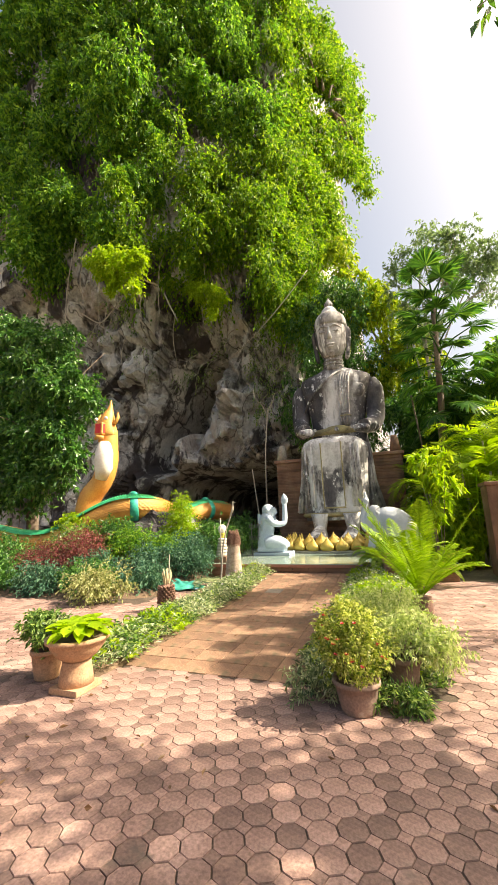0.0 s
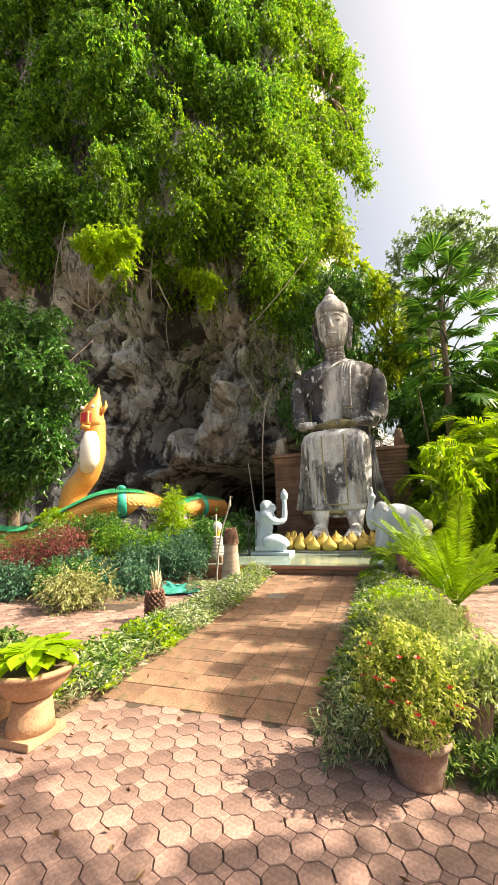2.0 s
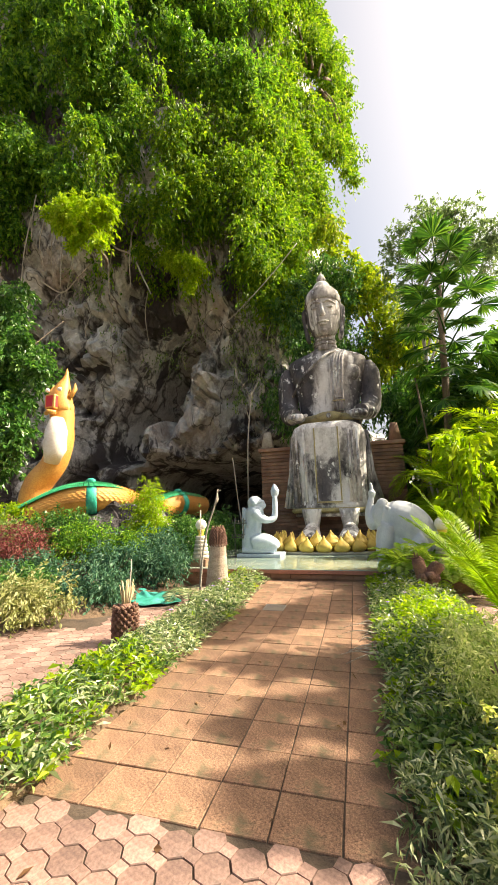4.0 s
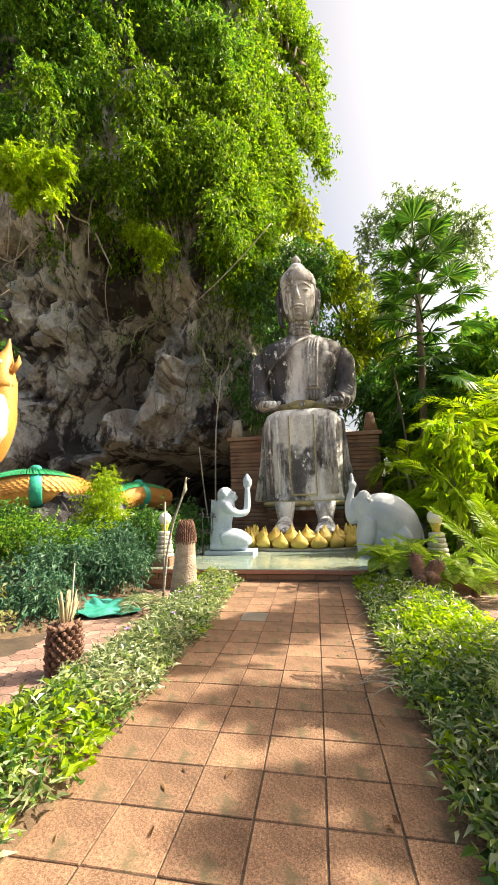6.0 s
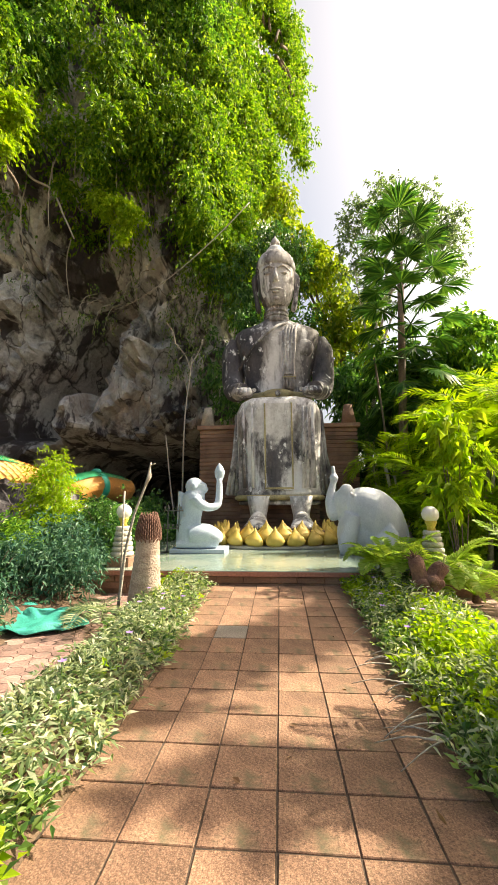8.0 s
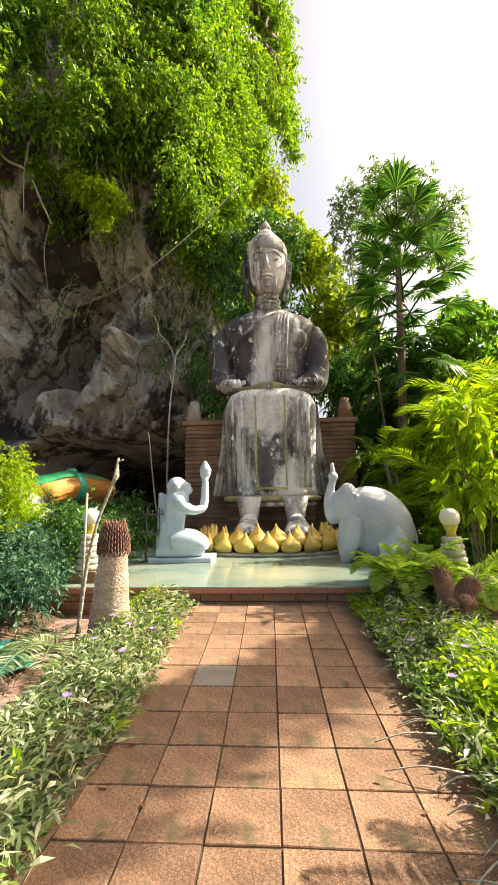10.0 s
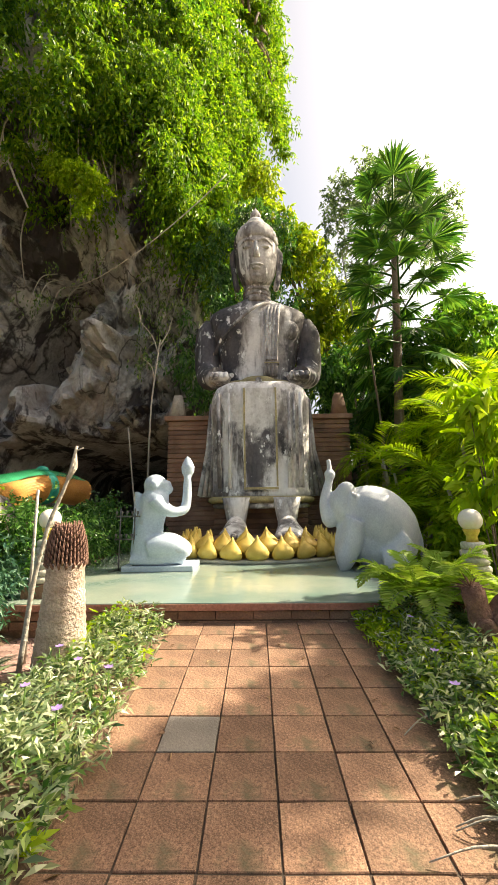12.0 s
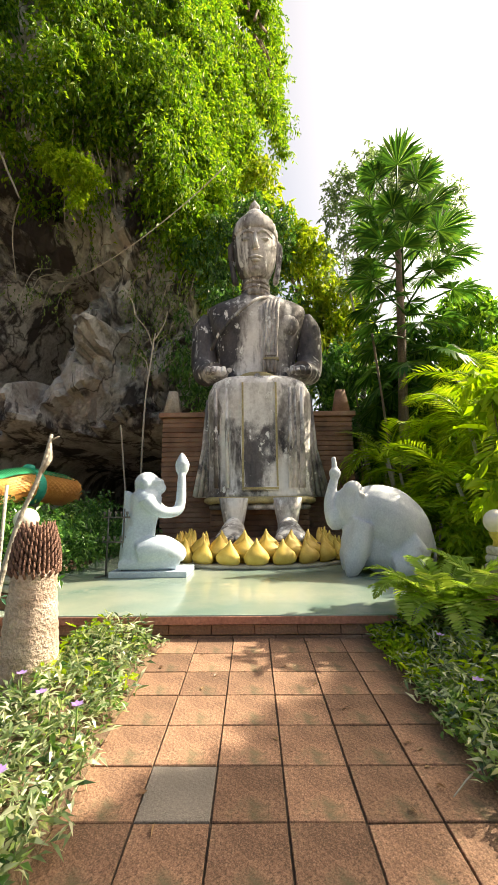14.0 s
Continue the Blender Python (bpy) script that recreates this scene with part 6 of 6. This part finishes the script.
liana("thin pale sapling stem before the dark hollow", [(-2.95, 6.2, 0.0), (-2.98, 6.2, 2.0), (-2.95, 6.2, 4.0), (-2.8, 6.2, 5.6), (-2.75, 6.2, 6.0)], 0.032, "sapling")
for a, b in (((-2.8, 6.2, 5.6), (-3.3, 6.1, 6.5)), ((-2.77, 6.2, 5.8), (-2.4, 6.1, 6.6)), ((-2.9, 6.2, 4.9), (-3.2, 6.1, 5.4)), ((-3.3, 6.1, 6.5), (-3.6, 6.0, 7.2))):
    liana("bare twig of the pale sapling", [a, tuple((p + q) / 2 + 0.06 for p, q in zip(a, b)), b], 0.02, "twig")
liana("leaning pale stem before the dark hollow", [(-2.9, 5.6, 0.0), (-3.2, 5.8, 1.5), (-3.5, 6.0, 3.4)], 0.03)
liana("hanging liana before the dark hollow", [(-2.45, 6.6, 0.0), (-2.48, 6.6, 2.0), (-2.45, 6.6, 3.6)], 0.025)
liana("long slanting liana hanging from the cliff trees", [(-1.0, 8.4, 13.6), (-2.2, 8.3, 12.2), (-3.8, 8.2, 10.6), (-5.4, 8.3, 9.5), (-6.6, 8.6, 9.2)], 0.022)
liana("bare crooked branch hanging before the cliff", [(-12.0, 9.0, 17.5), (-11.0, 8.8, 16.0), (-9.9, 8.7, 15.2), (-9.2, 8.7, 13.8), (-8.6, 8.6, 12.6)], 0.06)
liana("bare crooked branch hanging before the cliff", [(-15.5, 8.4, 14.6), (-14.0, 8.4, 13.6), (-13.1, 8.4, 14.2), (-12.2, 8.4, 15.0)], 0.05)
for k in range(26):
    r = random.Random(k)
    x = r.uniform(-17, -1.5)
    z = r.uniform(12.5, 20)
    y = cliff_y(x, z) - r.uniform(0.8, 1.8)
    L = r.uniform(2.0, 5.0)
    liana("thin root hanging from the overhang", [(x, y, z), (x + r.uniform(-0.3, 0.3), y - 0.1, z - L * 0.5), (x + r.uniform(-0.4, 0.4), y, z - L)], 0.035)

# bamboo-like stems behind the feather palms
for k in range(9):
    r = random.Random(700 + k)
    x, y = r.uniform(2.9, 6.5), r.uniform(4.5, 9.0)
    bm = bmesh.new()
    h = r.uniform(3.0, 5.5)
    tube(bm, smooth_path([(x, y, 0), (x + r.uniform(-0.1, 0.1), y, h * 0.5), (x + r.uniform(-0.3, 0.3), y, h)], 5), [0.028] * 11, 7)
    tagged(part("slim_sapling", bm, BARK, smooth=True), "slim upright stem among the palms", "sapling", "slim stems among the palms")

# tall yellow-green undergrowth on the right
for k, (x, y, z, r, m) in enumerate(((3.2, 2.2, 0, 0.5, LIME), (4.3, 3.2, 0, 0.7, YELLOWLEAF), (3.0, 5.5, 0, 0.6, PALM), (5.2, 5.5, 0, 0.9, CANOPY), (6.2, 3.4, 0, 0.9, LIME), (5.0, 0.8, 0, 0.6, DARKLEAF), (3.4, 9.0, 0, 1.0, DARKLEAF), (6.0, 8.0, 0, 1.2, CANOPY))):
    shrub("shrub", "leafy undergrowth beneath the palms", (x, y, z), [((0, 0, r), (r, r * 0.7, r)), ((0.1, 0, r * 1.9), (r * 0.7, r * 0.6, r * 0.8))], 100, 54, (0.17, 0.07), m, 800 + 3 * k, 0.28, 0.35)

# small pavilion roof and yellow banner far behind the palms
th = empty("pavilion", (8.6, 9.4, 0))
bm = bmesh.new()
for sx in (-1, 1):
    for y in (-1, 1):
        box(bm, (sx * 1.2 - 0.1, y * 1.0 - 0.1, 0), (sx * 1.2 + 0.1, y * 1.0 + 0.1, 3.0), 0.01)
part("posts", bm, BRICK, th)
bm = bmesh.new()
skin(bm, [[Vector(p) for p in ((-1.7, -1.5, 2.95), (1.7, -1.5, 2.95), (1.7, 1.5, 2.95), (-1.7, 1.5, 2.95))], [Vector(p) for p in ((-1.0, -0.1, 4.4), (1.0, -0.1, 4.4), (1.0, 0.1, 4.4), (-1.0, 0.1, 4.4))]])
part("roof", bm, ROOFTILE, th, "pinkish tiled roof")
for j in range(9):
    bm = bmesh.new()
    t = j / 9
    box(bm, (-1.7 + 0.7 * t, -1.5 + 1.4 * t - 0.06, 2.95 + 1.45 * t), (1.7 - 0.7 * t, -1.5 + 1.4 * t + 0.1, 3.02 + 1.45 * t), 0.01)
    part("tile_row", bm, ROOFTILE, th)
tagged(th, "small pavilion with a pinkish tiled roof behind the palms", "pavilion")
bm = bmesh.new()
skin(bm, [[Vector((6.55, 8.0, 1.9)), Vector((7.15, 8.0, 1.9)), Vector((7.15, 8.05, 1.9)), Vector((6.55, 8.05, 1.9))], [Vector((6.75, 8.0, 2.9)), Vector((6.82, 8.0, 2.9)), Vector((6.82, 8.03, 2.9)), Vector((6.75, 8.03, 2.9))]])
tube(bm, [(6.78, 8.02, 0), (6.78, 8.02, 2.95)], 0.02, 6)
tagged(part("banner", bm, YELLOWCLOTH), "yellow cloth banner on a pole behind the palms", "banner")
bm = bmesh.new()
box(bm, (3.72, 0.6, 0), (4.3, 1.2, 1.9), 0.02)
box(bm, (3.68, 0.56, 1.9), (4.34, 1.24, 1.98), 0.02)
tagged(part("gate_pillar", bm, BRICK), "dark brown square pillar beside the plaza", "pillar")

liana("leafy twig tip hanging over the plaza", [(4.4, -4.2, 8.3), (3.8, -4.35, 7.85), (3.4, -4.45, 7.5)], 0.012, "twig")
rng = np.random.default_rng(71)
p = np.stack([rng.uniform(3.35, 3.95, 26), rng.uniform(-4.5, -4.3, 26), rng.uniform(7.4, 7.9, 26)], 1)
tagged(np_mesh("hanging_leaves", *leaf_arrays(p, rng.normal(0, 0.4, (26, 3)) + [0, 0, -1], 0.2, 0.07, rng), PALM), "dark drooping leaves on an overhanging twig", "leaves")

# fallen leaves on the path and the plaza
rng = np.random.default_rng(77)
m = 170
px, py = rng.uniform(-1.1, 3.4, m), rng.uniform(-7.2, 0.0, m)
keep = (np.abs(px) < 0.85) | (py < -5.6) | (px > 2.1)
p = np.stack([px, py, np.array([path_height(y) if abs(x) < 1 else 0.0 for x, y in zip(px, py)]) + 0.008], 1)[keep]
w = rng.normal(0, 1, (len(p), 3)) * [1, 1, 0.15]
tagged(np_mesh("fallen_leaves", *leaf_arrays(p, w, 0.055, 0.025, rng, 0.15, 0.0), DEADLEAF), "dry brown leaves scattered on the paving", "leaves", kind="stuff")
for k in range(14):
    r = random.Random(900 + k)
    a, l = r.uniform(-0.6, 0.6), r.uniform(0.12, 0.35)
    x, y = r.uniform(0.78, 0.95), r.uniform(-3.4, -1.6)
    bm = bmesh.new()
    z = path_height(y) + 0.02
    tube(bm, smooth_path([(x, y, z + 0.05), (x - l * 0.5, y + a * l * 0.5, z + 0.05), (x - l, y + a * l, z)], 3), [0.006 - 0.0006 * i for i in range(7)], 5)
    tagged(part("dry_twig", bm, PALEBARK), "dry grey twig lying over the path's edge", "twig", "twigs at the path's edge")

# ---- single pieces: path tiles and pavers ----
rng = random.Random(12)
S = 0.3
tile_meshes = []
for k in range(6):
    bm = bmesh.new()
    w = S / 2 - 0.0045
    j = [rng.uniform(-0.002, 0.002) for _ in range(8)]
    lo = [bm.verts.new((sx * w + j[i], sy * w + j[i + 4], -0.03)) for i, (sx, sy) in enumerate(((-1, -1), (1, -1), (1, 1), (-1, 1)))]
    md = [bm.verts.new((v.co.x, v.co.y, -0.004)) for v in lo]
    hi = [bm.verts.new((v.co.x * 0.982, v.co.y * 0.982, 0)) for v in lo]
    for a, b in ((lo, md), (md, hi)):
        for i in range(4):
            bm.faces.new((a[i], a[(i + 1) % 4], b[(i + 1) % 4], b[i]))
    bm.faces.new(hi)
    me = bpy.data.meshes.new("tile")
    bm.to_mesh(me)
    bm.free()
    me.materials.append(TILE)
    tile_meshes.append(me)
grey = tile_meshes[0].copy()
grey.materials[0] = GREYTILE
for r in range(18):
    for c in range(-3, 3):
        x, y = (c + 0.5) * S, -(r + 0.5) * S
        ob = new("tile", grey if (c, r) == (-2, 5) else rng.choice(tile_meshes))
        ob.parent = path
        slope = math.degrees(math.atan(0.14 / 2.4)) if y > -2.4 else 0
        ob.matrix_local = pose(x, y, path_height(y) + rng.uniform(-0.002, 0.002), slope + rng.uniform(-0.4, 0.4), rng.uniform(-0.4, 0.4), rng.uniform(-0.5, 0.5))

def octagon(p):
    """Corner offsets of an octagonal paver of pitch p, and of the small square between four of them."""
    h, c = p / 2 - 0.004, p * 0.2071
    return [(h, c), (c, h), (-c, h), (-h, c), (-h, -c), (-c, -h), (c, -h), (h, -c)]


P, ANGLE = 0.14, radians(24)
ca, sa = math.cos(ANGLE), math.sin(ANGLE)


def on_plaza(x, y):
    if y > 0.1 or y < -10.5 or x < -7.0 or x > 7.0:
        return False
    return not ((-1.7 < x < 2.05 and y > -5.42) or (x < -2.5 and y > -2.95))


def piece_mesh(corners):
    bm = bmesh.new()
    n = len(corners)
    lo = [bm.verts.new((x, y, -0.03)) for x, y in corners]
    md = [bm.verts.new((x, y, -0.004)) for x, y in corners]
    hi = [bm.verts.new((x * 0.975, y * 0.975, 0)) for x, y in corners]
    for a, b in ((lo, md), (md, hi)):
        for i in range(n):
            bm.faces.new((a[i], a[(i + 1) % n], b[(i + 1) % n], b[i]))
    bm.faces.new(hi)
    me = bpy.data.meshes.new("paver")
    bm.to_mesh(me)
    bm.free()
    me.materials.append(PAVER)
    return me


s_half = P * 0.287
octa, small = piece_mesh(octagon(P)), piece_mesh([(s_half, 0), (0, s_half), (-s_half, 0), (0, -s_half)])
rest_octa, rest_small = [], []
count = {"octa": 0, "small": 0}
for i in range(-90, 91):
    for j in range(-90, 91):
        for kind, du in (("octa", 0.0), ("small", 0.5)):
            u, v = (i + du) * P, (j + du) * P
            x, y = u * ca - v * sa, -7 + u * sa + v * ca
            if not on_plaza(x, y):
                continue
            z, tx, ty = rng.uniform(-0.0015, 0.0015), rng.uniform(-0.35, 0.35), rng.uniform(-0.35, 0.35)
            near = -1.2 < x < 2.2 and -7.0 < y < -5.3
            if near and count[kind] < 290:
                count[kind] += 1
                ob = new("paver", octa if kind == "octa" else small)
                ob.parent = pavement
                ob.matrix_local = pose(x, y, z, tx, ty, math.degrees(ANGLE) + rng.uniform(-1, 1))
            else:
                (rest_octa if kind == "octa" else rest_small).append((x, y, z))


def joined(points, corners):
    """Many flat pieces as one mesh: bevelled tops over upright rims."""
    n = len(corners)
    c = np.array(corners) @ np.array([[ca, sa], [-sa, ca]])
    ring = np.concatenate([np.c_[c, np.full(n, -0.03)], np.c_[c, np.full(n, -0.004)], np.c_[c * 0.975, np.zeros(n)]])
    v = (np.array(points)[:, None, :] + ring[None]).reshape(-1, 3)
    faces = [(k * n + i, k * n + (i + 1) % n, (k + 1) * n + (i + 1) % n, (k + 1) * n + i) for k in range(2) for i in range(n)]
    top = [2 * n + i for i in range(n)]
    faces += [(top[0], top[k], top[k + 1], top[k + 2]) for k in range(1, n - 2, 2)]
    f = (np.arange(len(points))[:, None, None] * 3 * n + np.array(faces)[None]).reshape(-1, 4)
    return v, f


for pts, corners in ((rest_octa, octagon(P)), (rest_small, [(s_half, 0), (0, s_half), (-s_half, 0), (0, -s_half)])):
    ob = np_mesh("pavers", *joined(pts, corners), PAVER, pavement)
    ob["kind"] = "stuff"
